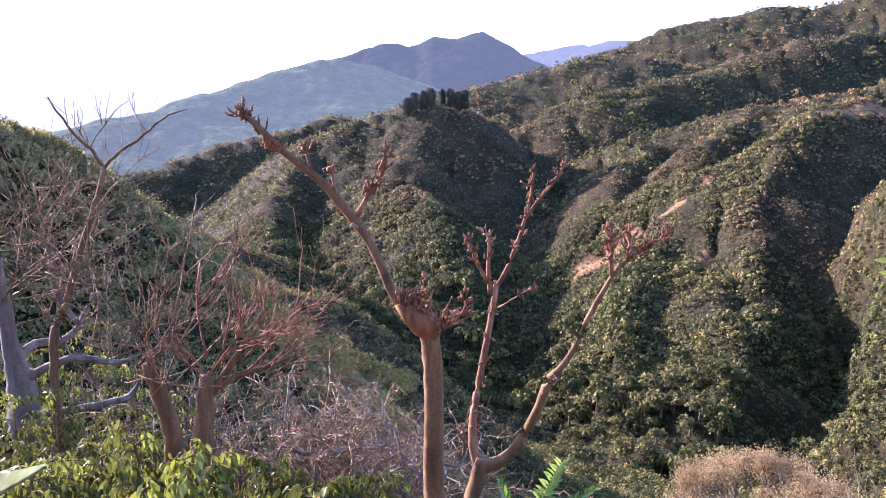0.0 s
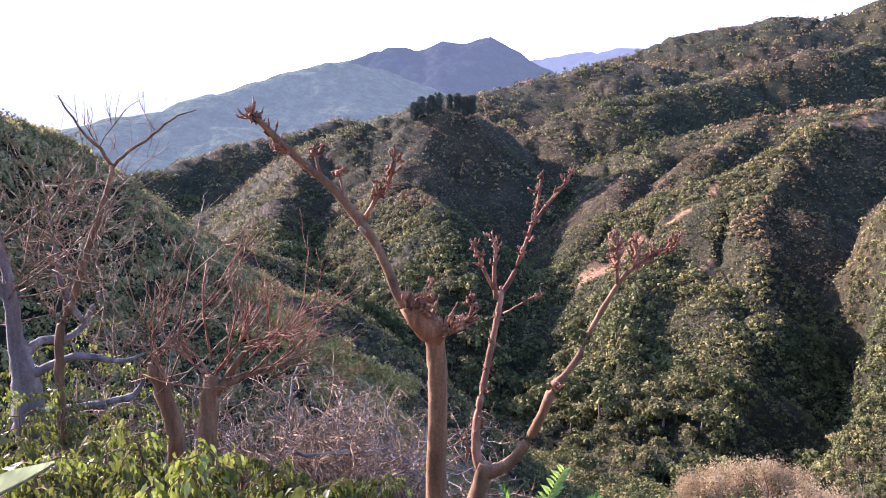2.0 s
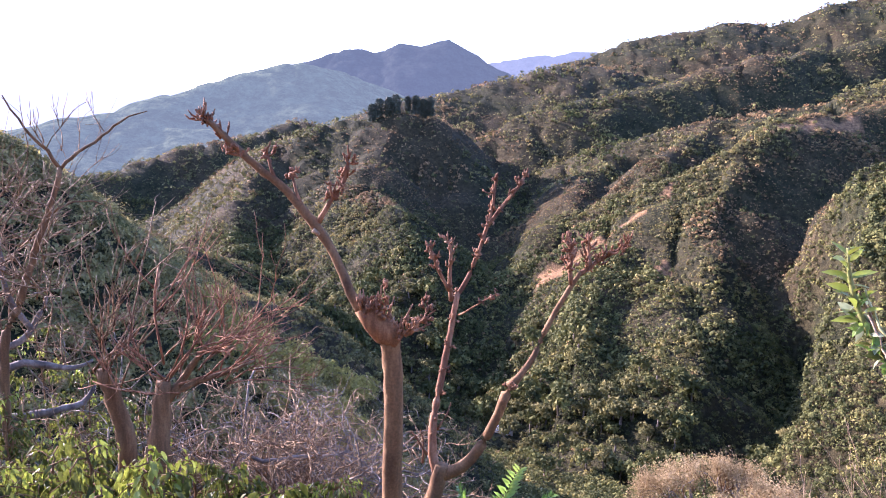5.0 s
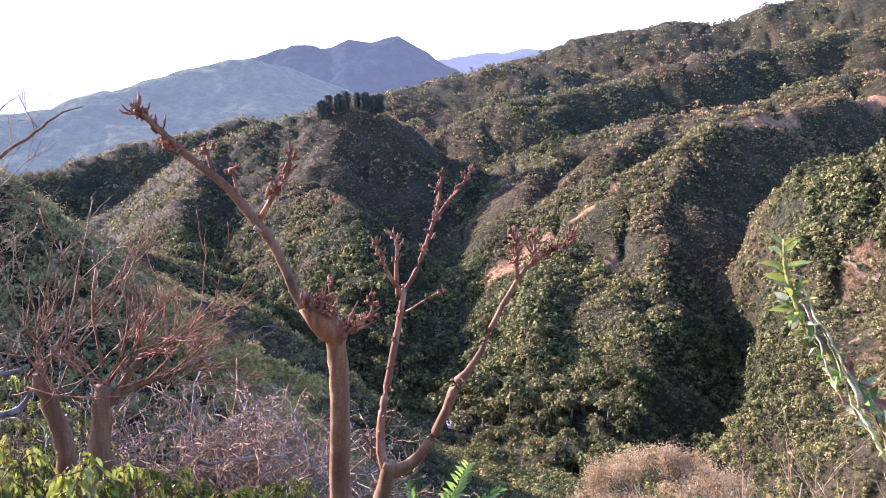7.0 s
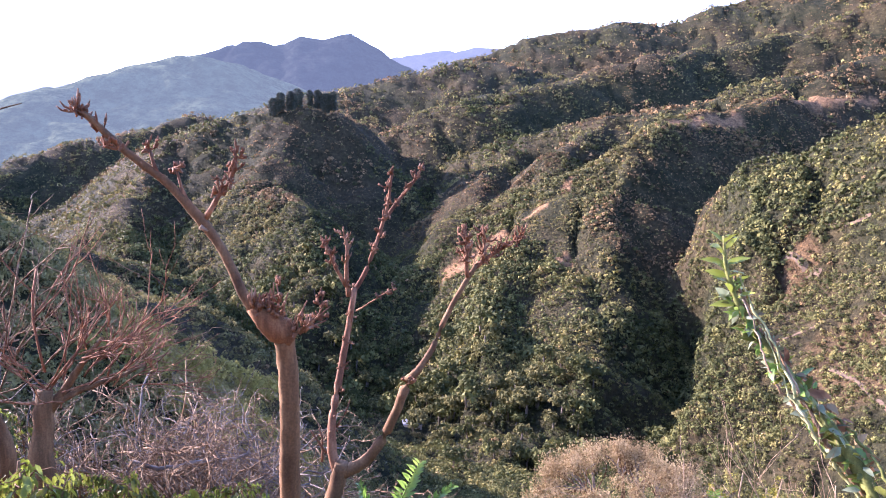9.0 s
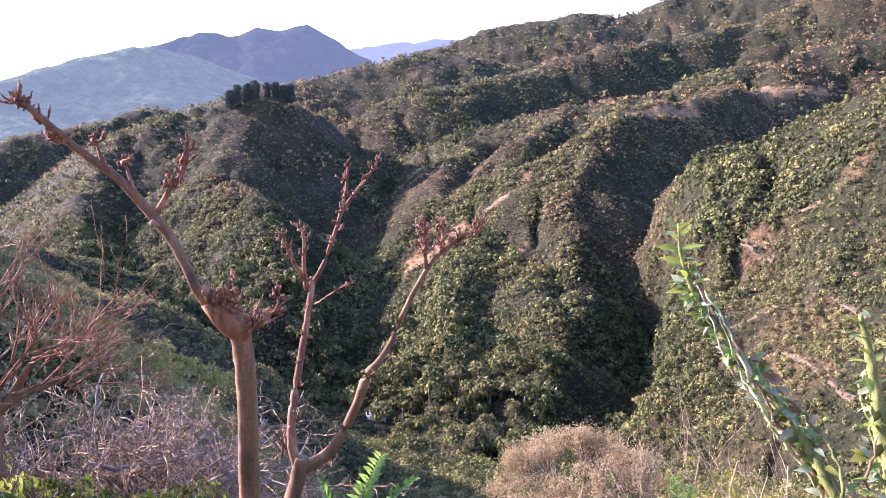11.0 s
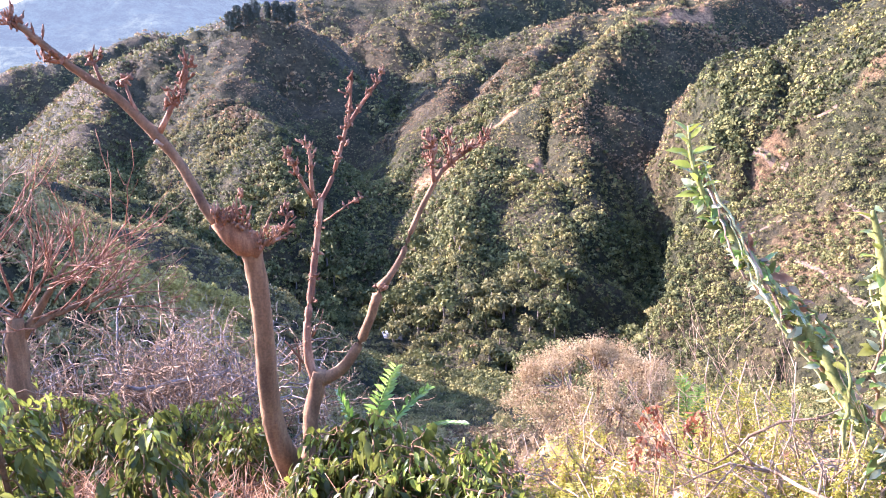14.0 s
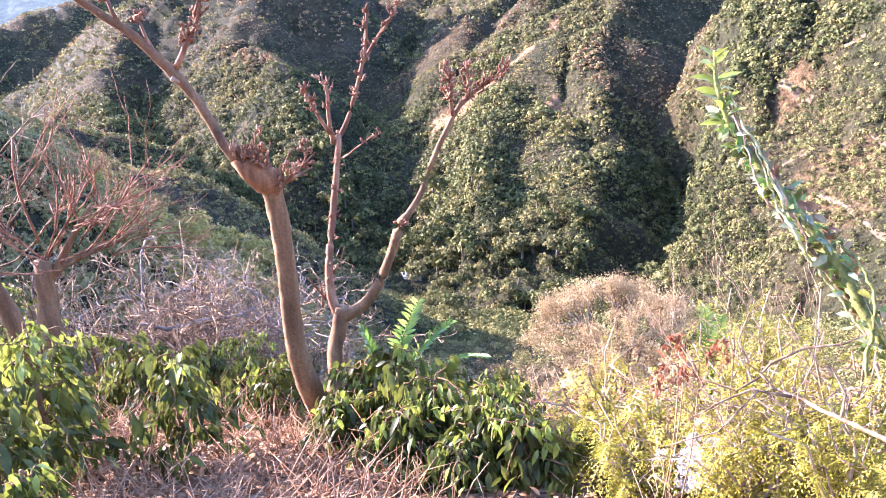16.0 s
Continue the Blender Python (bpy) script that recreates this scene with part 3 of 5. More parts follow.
# ---- the pollarded tree ----
def pollard_tree():
    rng = np.random.default_rng(11)
    base = (0.096, 4.201, -1.385)
    base = (base[0], base[1], float(height(base[0], base[1])) - 0.1)
    tree, o = thing("pollarded_tree", base, "leafless pollarded tree with stubby reddish shoots on the slope", "tree")
    place(tree, o)

    def limb(name, pts, radii, mat=BARK, sides=12, label="", parent=tree):
        p, r = smooth_line(pts, radii, 0.05)
        return part(name, *tube(p + rng.normal(size=p.shape) * 0.0012, r, sides, 0.035, rng), mat, parent, o, label)
    trunk_line = [base] + [(0.078, 4.201, -1.338), (0.021, 4.150, -1.102), (-0.036, 4.099, -0.848), (-0.057, 4.048, -0.552), (-0.053, 3.998, -0.199), (-0.056, 3.968, 0.089), (-0.068, 3.947, 0.310), (-0.080, 3.927, 0.412)]
    limb("trunk", trunk_line, [0.1, 0.085, 0.08, 0.067, 0.06, 0.056, 0.054, 0.055, 0.066], sides=16)
    knob = [(-0.028, 3.930, 0.364), (-0.099, 3.929, 0.416), (-0.173, 3.926, 0.475), (-0.239, 3.913, 0.546)]
    knob_part = limb("knob", knob, [0.05, 0.078, 0.06, 0.036], BARK_KNOB, 16, "swollen reddish pruning knob")
    for k in range(34):
        s = rng.uniform(0, 1)
        q = np.array(knob[0]) + (np.array(knob[3]) - np.array(knob[0])) * s + np.array([0.035 * (1 - s), rng.uniform(-0.06, 0.05), 0.03 + 0.03 * math.sin(3.14 * s)])
        d = unit(np.array([rng.normal() * 0.5, rng.normal() * 0.5 - 0.2, 0.8]))
        h = rng.uniform(0.012, 0.04)
        part("stub", *tube(np.stack([q, q + d * h * 0.6, q + d * h]), [0.012, 0.009, 0.004], 6), BARK_KNOB if k % 3 else BARK_RED, knob_part, o)
    left = [(-0.222, 3.924, 0.511), (-0.289, 3.939, 0.624), (-0.382, 3.982, 0.829), (-0.478, 3.991, 0.977), (-0.636, 4.000, 1.173), (-0.793, 4.002, 1.303), (-0.919, 3.996, 1.423), (-1.013, 3.993, 1.515), (-1.056, 3.993, 1.547)]
    left_limb = limb("limb", left, [0.03, 0.026, 0.024, 0.029, 0.022, 0.02, 0.018, 0.016, 0.011])
    fork = [(-0.472, 3.992, 0.999), (-0.401, 3.980, 1.123), (-0.331, 3.966, 1.225), (-0.299, 3.959, 1.336)]
    fork_limb = limb("limb", fork, [0.016, 0.013, 0.011, 0.008], BARK_RED)
    second = [(0.060, 4.191, -1.284), (0.129, 4.221, -1.186), (0.164, 4.280, -1.078), (0.175, 4.350, -0.908), (0.232, 4.399, -0.712), (0.255, 4.398, -0.612)]
    limb("trunk", second, [0.05, 0.055, 0.052, 0.05, 0.052, 0.045], sides=14)
    middle = [(0.228, 4.419, -0.692), (0.194, 4.450, -0.547), (0.195, 4.500, -0.368), (0.243, 4.599, -0.135), (0.297, 4.677, 0.143), (0.351, 4.744, 0.440)]
    middle_limb = limb("limb", middle, [0.034, 0.03, 0.026, 0.023, 0.021, 0.018], BARK_RED)
    up = [(0.326, 4.739, 0.380), (0.431, 4.781, 0.561), (0.513, 4.823, 0.780), (0.573, 4.866, 0.980), (0.596, 4.884, 1.182)]
    up_limb = limb("limb", up, [0.017, 0.015, 0.012, 0.011, 0.008], BARK_RED)
    side = [(0.551, 4.849, 0.870), (0.659, 4.906, 1.012), (0.755, 4.943, 1.121), (0.803, 4.955, 1.199)]
    side_limb = limb("limb", side, [0.014, 0.012, 0.01, 0.008], BARK_RED)
    short = [(0.312, 4.740, 0.380), (0.295, 4.741, 0.532), (0.301, 4.740, 0.682), (0.285, 4.741, 0.786)]
    short_limb = limb("limb", short, [0.017, 0.014, 0.011, 0.008], BARK_RED)
    bent = [(0.296, 4.741, 0.456), (0.227, 4.715, 0.575), (0.189, 4.696, 0.672), (0.160, 4.697, 0.746)]
    bent_limb = limb("limb", bent, [0.014, 0.011, 0.009, 0.007], BARK_RED)
    thin = [(0.354, 4.687, 0.299), (0.470, 4.576, 0.404), (0.585, 4.512, 0.493)]
    thin_limb = limb("limb", thin, [0.006, 0.005, 0.004], BARK_RED)
    right = [(0.241, 4.399, -0.692), (0.392, 4.371, -0.597), (0.502, 4.343, -0.437), (0.591, 4.313, -0.221), (0.650, 4.286, -0.037), (0.708, 4.299, 0.016), (0.802, 4.345, 0.139), (0.887, 4.381, 0.320), (0.988, 4.413, 0.500), (1.088, 4.443, 0.644)]
    right_limb = limb("limb", right, [0.042, 0.037, 0.032, 0.028, 0.034, 0.022, 0.018, 0.017, 0.016, 0.014])
    outer = [(1.080, 4.445, 0.630), (1.185, 4.472, 0.702), (1.291, 4.465, 0.772), (1.383, 4.471, 0.827)]
    outer_limb = limb("limb", outer, [0.016, 0.014, 0.011, 0.007], BARK_RED)
    inner = [(1.029, 4.425, 0.575), (1.018, 4.427, 0.686), (1.034, 4.424, 0.771), (0.982, 4.414, 0.843)]
    inner_limb = limb("limb", inner, [0.015, 0.012, 0.01, 0.006], BARK_RED)
    tall = [(1.126, 4.455, 0.657), (1.141, 4.462, 0.758), (1.132, 4.464, 0.843)]
    tall_limb = limb("limb", tall, [0.012, 0.01, 0.006], BARK_RED)

    def crown(parent, line, count, clusters, length, way, start=0.0):
        p = np.array(line)
        for k in range(clusters):
            t = (start + (1 - start) * (k + 1) / clusters) * (len(p) - 1)
            i = min(int(t), len(p) - 2)
            node = p[i] + (p[i + 1] - p[i]) * (t - i)
            part("shoot_tuft", *shoots(node, way, count, length, rng), BARK_RED, parent, o, "stubby reddish buds")
    crown(left_limb, left[4:], 5, 5, 0.075, (-0.1, 0, 0.5))
    part("shoot_tuft", *shoots(left[-1], (-0.3, 0, 0.3), 14, 0.11, rng, 0.8), BARK_RED, left_limb, o, "stubby reddish buds")
    for line in ([(-0.681, 4.002, 1.203), (-0.714, 3.997, 1.288), (-0.736, 4.003, 1.372)], [(-0.544, 3.993, 1.070), (-0.584, 3.998, 1.167), (-0.604, 4.005, 1.258)], [(-0.857, 3.999, 1.360), (-0.905, 3.999, 1.360), (-0.944, 3.990, 1.373)]):
        limb("twig", line, [0.011, 0.009, 0.007], BARK_RED, 7)
    for node, way, count, length in [((-0.736, 4.003, 1.372), (0, 0, 0.5), 9, 0.08), ((-0.604, 4.005, 1.258), (0, 0, 0.5), 9, 0.08), ((-0.944, 3.990, 1.373), (0, 0, 0.5), 9, 0.08)]:
        part("shoot_tuft", *shoots(node, way, count, length, rng, 0.9), BARK_RED, left_limb, o, "stubby reddish buds")
    crown(fork_limb, fork, 8, 4, 0.08, (0, 0, 0.5), 0.2)
    crown(up_limb, up[1:], 6, 6, 0.06, (0, 0, 0.7))
    crown(side_limb, side, 6, 4, 0.055, (0.3, 0, 0.6))
    crown(short_limb, short, 6, 3, 0.07, (0, 0, 0.7), 0.3)
    crown(bent_limb, bent, 6, 3, 0.08, (-0.3, 0, 0.6), 0.2)
    crown(thin_limb, thin, 3, 3, 0.04, (0.4, 0, 0.3), 0.4)
    crown(middle_limb, middle[1:], 4, 7, 0.06, (0, 0, 0.5))
    crown(outer_limb, outer, 9, 5, 0.08, (0.2, 0, 0.6))
    crown(inner_limb, inner, 9, 4, 0.09, (-0.2, 0, 0.5), 0.1)
    crown(tall_limb, tall, 8, 3, 0.08, (0, 0, 0.6))
    crown(right_limb, right[3:5], 6, 2, 0.06, (-0.1, 0, 0.5))
    for k in range(6):
        node = np.array(knob[0]) + (np.array(knob[3]) - np.array(knob[0])) * rng.uniform(0, 1) + np.array([0, -0.02, 0.04])
        part("shoot_tuft", *shoots(node, (0.15, -0.1, 0.8), 5, 0.09, rng, 0.5), BARK_RED, tree, o, "stubby reddish buds")
    for line in ([(0.019, 3.930, 0.413), (0.086, 3.919, 0.464), (0.135, 3.898, 0.550)], [(0.034, 3.930, 0.397), (0.112, 3.948, 0.481), (0.130, 3.948, 0.568)], [(-0.121, 3.928, 0.461), (-0.099, 3.949, 0.568), (-0.111, 3.948, 0.663)]):
        twig = limb("twig", line, [0.009, 0.007, 0.003], BARK_RED, 6)
        for q in line[1:]:
            part("shoot_tuft", *shoots(q, (0.2, 0, 0.8), 4, 0.06, rng), BARK_RED, twig, o, "stubby reddish buds")
    for x0, z0, x1, z1 in ((-0.13, 0.47, -0.12, 0.68), (-0.1, 0.46, -0.05, 0.62), (-0.02, 0.42, 0.05, 0.58), (0.0, 0.4, 0.1, 0.5), (0.02, 0.4, 0.15, 0.47), (0.01, 0.39, 0.17, 0.55), (-0.2, 0.52, -0.22, 0.66)):
        line = [(x0, 3.92, z0), (0.6 * x0 + 0.4 * x1, 3.91, z0 + 0.45 * (z1 - z0)), (x1, 3.9, z1)]
        twig = limb("twig", line, [0.0075, 0.0065, 0.0035], BARK_RED, 6)
        part("shoot_tuft", *shoots(line[1], (0.2, 0, 0.8), 3, 0.05, rng), BARK_RED, twig, o, "stubby reddish buds")
    # pruning scar and a pale stub
    scar = [(-0.493, 3.959, 0.970), (-0.457, 3.964, 0.944)]
    limb("scar", scar, [0.014, 0.008], PALE_TWIG, 8, "pale peeled pruning scar")
    for line in ([(0.133, 4.431, -0.612), (0.133, 4.421, -0.446), (0.110, 4.401, -0.375)], [(0.227, 4.499, -0.412), (0.279, 4.497, -0.317), (0.308, 4.496, -0.229)], [(0.156, 4.431, -0.554), (0.079, 4.401, -0.411), (0.053, 4.401, -0.380)]):
        limb("twig", line, [0.009, 0.006, 0.003], BARK_RED, 6)


pollard_tree()


# ---- bare trees beside it ----
def bare_tree(seed, label, limbs, twigs, mat, name="bare_tree", group="bare trees on the slope", twig_mat=None):
    """limbs: (name, points, radii); twigs: (point, direction, length, radius, depth, count, spread)."""
    rng = np.random.default_rng(seed)
    twig_mat = twig_mat or TWIG
    x, y, z = limbs[0][1][0]
    base = (x, y, min(z, float(height(x, y))) - 0.1)
    tree, o = thing(name, base, label, "tree", group)
    place(tree, o)
    for k, (kind, pts, radii) in enumerate(limbs):
        if k == 0:
            pts, radii = [base] + list(pts), [radii[0] * 1.15] + list(radii)
        p, r = smooth_line(pts, radii, 0.08)
        part(kind, *tube(p + rng.normal(size=p.shape) * 0.006, r, 9, 0.06, rng), mat, tree, o)
    for pt, way, length, radius, depth, count, spread in twigs:
        for _ in range(count):
            lines = twig_lines(np.array(pt) + rng.normal(size=3) * np.array([0.06, 0.05, 0.05]), unit(np.array(way) + 1.0 * spread * rng.normal(size=3)), length * rng.uniform(0.45, 1.3), radius * rng.uniform(0.55, 0.9), depth, rng, 0.25, spread * 0.85, (2, 5), 0.3)
            tagged(part("twig_spray", *twig_mesh(lines), twig_mat, tree, o), kind="stuff")
    return tree


bare_tree(21, "tall thin leafless tree with a forked dark crown", [
    ("trunk", [(-4.332, 7.889, -1.208), (-4.156, 7.983, -0.519), (-3.953, 8.085, 0.162), (-3.809, 8.154, 0.592), (-3.723, 8.194, 0.930)], [0.05, 0.042, 0.034, 0.03, 0.026]),
    ("limb", [(-3.723, 8.194, 0.930), (-3.877, 8.122, 1.180), (-4.003, 8.061, 1.345), (-4.093, 8.015, 1.542), (-4.153, 7.985, 1.676)], [0.02, 0.017, 0.013, 0.01, 0.006]),
    ("limb", [(-3.725, 8.193, 0.912), (-3.566, 8.264, 1.092), (-3.324, 8.364, 1.261), (-3.148, 8.431, 1.433), (-2.888, 8.524, 1.550)], [0.02, 0.017, 0.014, 0.011, 0.005]),
    ("limb", [(-3.944, 8.090, 0.287), (-3.721, 8.195, 0.524), (-3.453, 8.311, 0.560), (-3.336, 8.359, 0.502)], [0.014, 0.011, 0.008, 0.005])], [
    ((-3.877, 8.122, 1.180), (-0.1, 0, 1), 0.45, 0.009, 1, 3, 0.5), ((-3.566, 8.264, 1.092), (0, 0, 1), 0.45, 0.008, 1, 3, 0.5),
    ((-3.324, 8.364, 1.261), (-0.2, 0, 1), 0.35, 0.008, 1, 2, 0.5), ((-4.013, 8.056, 0.040), (0.6, 0, 0.4), 1.0, 0.012, 2, 5, 0.7),
    ((-4.116, 8.004, -0.331), (-0.5, 0, 0.5), 1.0, 0.012, 2, 5, 0.7), ((-3.859, 8.131, 0.407), (-0.6, 0, 0.3), 0.8, 0.01, 2, 4, 0.7)], BARK)
bare_tree(22, "old leafless tree with thick pale grey limbs", [
    ("trunk", [(-4.874, 8.155, -1.960), (-4.898, 8.140, -1.468), (-4.939, 8.115, -0.918), (-4.949, 8.109, -0.357), (-5.006, 8.074, 0.164), (-5.019, 8.066, 0.541)], [0.17, 0.13, 0.085, 0.06, 0.04, 0.02]),
    ("limb", [(-4.894, 8.143, -1.298), (-4.721, 8.244, -1.115), (-4.476, 8.380, -1.118), (-4.305, 8.469, -0.959), (-4.142, 8.549, -0.600)], [0.06, 0.05, 0.042, 0.034, 0.022]),
    ("limb", [(-4.863, 8.161, -1.524), (-4.580, 8.209, -1.391), (-4.296, 8.248, -1.295), (-4.087, 8.354, -1.360), (-3.859, 8.462, -1.426), (-3.665, 8.547, -1.357)], [0.06, 0.052, 0.045, 0.04, 0.03, 0.016]),
    ("limb", [(-4.699, 8.025, -1.904), (-4.145, 8.101, -1.846), (-3.859, 8.131, -1.789), (-3.665, 8.220, -1.763), (-3.550, 8.270, -1.566)], [0.05, 0.045, 0.04, 0.036, 0.018]),
    ("limb", [(-4.944, 8.112, -0.751), (-5.083, 8.026, -0.208), (-5.268, 7.906, 0.194)], [0.05, 0.035, 0.015]),
    ("limb", [(-4.305, 8.469, -0.959), (-4.484, 8.375, -0.556), (-4.511, 8.361, -0.118), (-4.557, 8.336, 0.312)], [0.035, 0.03, 0.024, 0.012])], [
    ((-4.476, 8.380, -1.118), (0, 0, 1), 1.0, 0.016, 2, 4, 0.7), ((-4.142, 8.549, -0.600), (0.2, 0, 1), 0.9, 0.014, 2, 5, 0.7), ((-4.913, 8.131, -0.493), (0.2, 0, 1), 1.2, 0.018, 2, 6, 0.7),
    ((-4.558, 8.335, 0.117), (0, 0, 0.8), 0.8, 0.012, 2, 6, 0.8), ((-5.022, 8.064, -0.025), (0.6, 0, 0.6), 1.1, 0.016, 2, 6, 0.7), ((-3.925, 8.431, -1.401), (0.1, 0, 1), 0.9, 0.014, 2, 4, 0.7)], BARK_GREY)
bare_tree(23, "short pollarded stump sprouting upright bare twigs", [
    ("trunk", [(-2.613, 6.709, -1.533), (-2.658, 6.691, -1.264), (-2.721, 6.666, -0.997), (-2.766, 6.648, -0.766)], [0.09, 0.08, 0.075, 0.06])], [
    ((-2.766, 6.648, -0.766), (0.05, 0, 1), 0.9, 0.016, 2, 4, 0.4), ((-2.710, 6.670, -0.333), (0.2, 0, 0.9), 0.6, 0.011, 2, 4, 0.55), ((-2.721, 6.666, -0.997), (0.35, 0, 0.9), 0.8, 0.013, 2, 3, 0.5), ((-2.737, 6.660, -0.882), (-0.5, 0, 0.8), 0.8, 0.012, 2, 3, 0.5)], BARK)
bare_tree(24, "pollarded stump with a dense fan of reddish bare twigs", [
    ("trunk", [(-2.153, 6.239, -1.340), (-2.132, 6.246, -1.127), (-2.103, 6.256, -0.944), (-2.084, 6.262, -0.761)], [0.09, 0.085, 0.085, 0.06]),
    ("limb", [(-2.094, 6.259, -0.945), (-1.961, 6.302, -0.776), (-1.783, 6.251, -0.521), (-1.635, 6.291, -0.326)], [0.05, 0.035, 0.024, 0.016]),
    ("limb", [(-2.073, 6.266, -0.895), (-1.845, 6.337, -0.789), (-1.605, 6.402, -0.732), (-1.357, 6.459, -0.645)], [0.035, 0.026, 0.02, 0.012])], [
    ((-2.083, 6.263, -0.734), (0.1, 0, 1), 0.8, 0.014, 2, 4, 0.4), ((-1.936, 6.310, -0.725), (0.55, 0, 0.75), 0.8, 0.013, 2, 5, 0.4), ((-1.759, 6.257, -0.497), (0.5, 0, 0.7), 0.65, 0.011, 2, 6, 0.45), ((-1.635, 6.291, -0.326), (0.5, 0, 0.8), 0.45, 0.009, 2, 5, 0.45),
    ((-1.605, 6.402, -0.732), (0.7, 0, 0.55), 0.6, 0.01, 2, 6, 0.45), ((-1.357, 6.459, -0.645), (0.7, 0, 0.5), 0.4, 0.008, 2, 5, 0.5), ((-2.057, 6.271, -0.843), (-0.4, 0, 0.8), 0.6, 0.01, 2, 4, 0.5)], BARK, twig_mat=RED_TWIG)
THICKET = [(-2.042, 7.942, -2.421), (-1.686, 8.433, -2.707), (-1.270, 8.910, -2.951), (-0.781, 8.364, -2.635), (-2.525, 9.055, -2.470), (-4.538, 9.469, -2.412), (-1.699, 9.347, -2.642), (-1.982, 8.574, -2.441), (-1.072, 9.137, -2.786), (-0.453, 7.987, -2.586), (-1.199, 7.505, -2.433)]
def tangle_shrub(p, seed, stems, label):
    """A leafless shrub: stems arch outwards from the root, with a tangle of side twigs."""
    rng = np.random.default_rng(seed)
    base = np.array([p[0], p[1], float(height(p[0], p[1])) - 0.05])
    shrub, o = thing("bare_shrub", base, label, "shrub", "bare shrubs on the slope")
    place(shrub, o)
    tall = p[2] + 0.25 - base[2]
    for _ in range(stems):
        a = rng.uniform(0, 6.283)
        reach, lift = rng.uniform(0.5, 1.9), tall * rng.uniform(0.6, 1.15)
        u = np.linspace(0, 1, 9)[:, None]
        line = base + np.array([math.cos(a), 0.8 * math.sin(a), 0]) * reach * u ** 1.2 + np.array([0, 0, 1.0]) * lift * (1.9 * u - 1.0 * u * u)
        line[1:] += np.cumsum(rng.normal(size=(8, 3)) * 0.05, 0)
        stem = part("stem", *tube(line, np.linspace(0.019, 0.007, 9) * rng.uniform(0.7, 1.3), 6, 0.08, rng), (BARK_GREY, TWIG)[rng.integers(2)], shrub, o)
        lines = []
        for _ in range(6):
            i = rng.integers(3, 9)
            d = unit(line[min(i, 8)] - line[i - 1]) + 0.9 * rng.normal(size=3) * np.array([1, 1, 0.7])
            lines += twig_lines(line[i], d, rng.uniform(0.35, 0.85), rng.uniform(0.007, 0.011), 2, rng, 0.0, 0.75, (2, 4), 0.6)
        tagged(part("twig_spray", *twig_mesh(lines), (TWIG, BARK_GREY, TWIG)[rng.integers(3)], stem, o), kind="stuff")


for k, p in enumerate(THICKET):
    tangle_shrub(p, 30 + k, 11, "tangled leafless grey-brown shrub")
log = [p for p in [(-1.870, 7.778, -2.270), (-1.565, 7.846, -2.290), (-1.188, 7.911, -2.274), (-0.870, 7.953, -2.287), (-0.611, 7.977, -2.229)]]
bare_tree(39, "fallen grey branch lying among the shrubs", [("limb", log, [0.02, 0.022, 0.02, 0.016, 0.008])], [(log[2], (0.3, 0, 0.8), 0.6, 0.01, 2, 5, 0.6)], BARK_GREY, "fallen_branch", "dry tangles")


# ---- coffee bushes ----
def coffee_bush(x, y, top, spread, seed, tiers=10, blade=1.0, label="leafy coffee bush with glossy drooping green leaves"):
    rng = np.random.default_rng(seed)
    z = float(height(x, y))
    bush, o = thing("coffee_bush", (x, y, z), label, "bush", "coffee bushes")
    place(bush, o)
    tall = top - z
    n = 8
    stem = np.stack([x + np.cumsum(rng.normal(size=n) * 0.012), y + np.cumsum(rng.normal(size=n) * 0.012), np.linspace(z - 0.05, top - 0.05, n)], 1)
    part("stem", *tube(stem, np.linspace(0.022, 0.006, n), 7), BARK, bush, o)
    for t in range(tiers):
        s = 0.22 + 0.78 * (t + 0.5) / tiers
        node = np.array([np.interp(s * (n - 1), range(n), stem[:, k]) for k in range(3)])
        for half in range(3):
            a = t * 2.4 + half * 2.09 + rng.uniform(-0.4, 0.4)
            reach = spread * (1.08 - 0.72 * s ** 1.6) * rng.uniform(0.75, 1.15)
            u = np.linspace(0, 1, 7)[:, None]
            out = np.array([math.cos(a), math.sin(a), 0.0])
            line = node + out * reach * u + np.array([0, 0, 1.0]) * reach * (rng.uniform(0.2, 0.8) * u - rng.uniform(0.5, 0.9) * u * u) + np.cumsum(rng.normal(size=(7, 3)) * 0.012, 0)
            branch = part("branch", *tube(line, np.linspace(0.006, 0.0025, 7), 4), BARK, bush, o)
            m = int((9 + reach * 42) / blade)
            k = rng.uniform(0.12, 1.0, m)
            pts = np.stack([np.interp(k * 6, range(7), line[:, i]) for i in range(3)], 1) + rng.normal(size=(m, 3)) * 0.022
            tan = out[None] * np.ones((m, 1)) + np.array([0, 0, -0.35])
            sidev = np.cross(tan, [0, 0, 1.0]) * np.where(np.arange(m) % 2, 1, -1)[:, None]
            way = unit(0.55 * tan + 0.8 * sidev + np.array([0, 0, -1.1]) + 0.45 * rng.normal(size=(m, 3)))
            up = np.array([0, 0, 1.0]) + 0.35 * rng.normal(size=(m, 3))
            young = s > 0.8 and rng.uniform() < 0.45
            length = rng.uniform(0.055, 0.1, m) * blade * (0.75 if young else 1)
            part("foliage", *leaves(pts, way, up, length, length * rng.uniform(0.3, 0.42, m), 0.32), COFFEE_TIP if young else COFFEE, branch, o)
    return bush


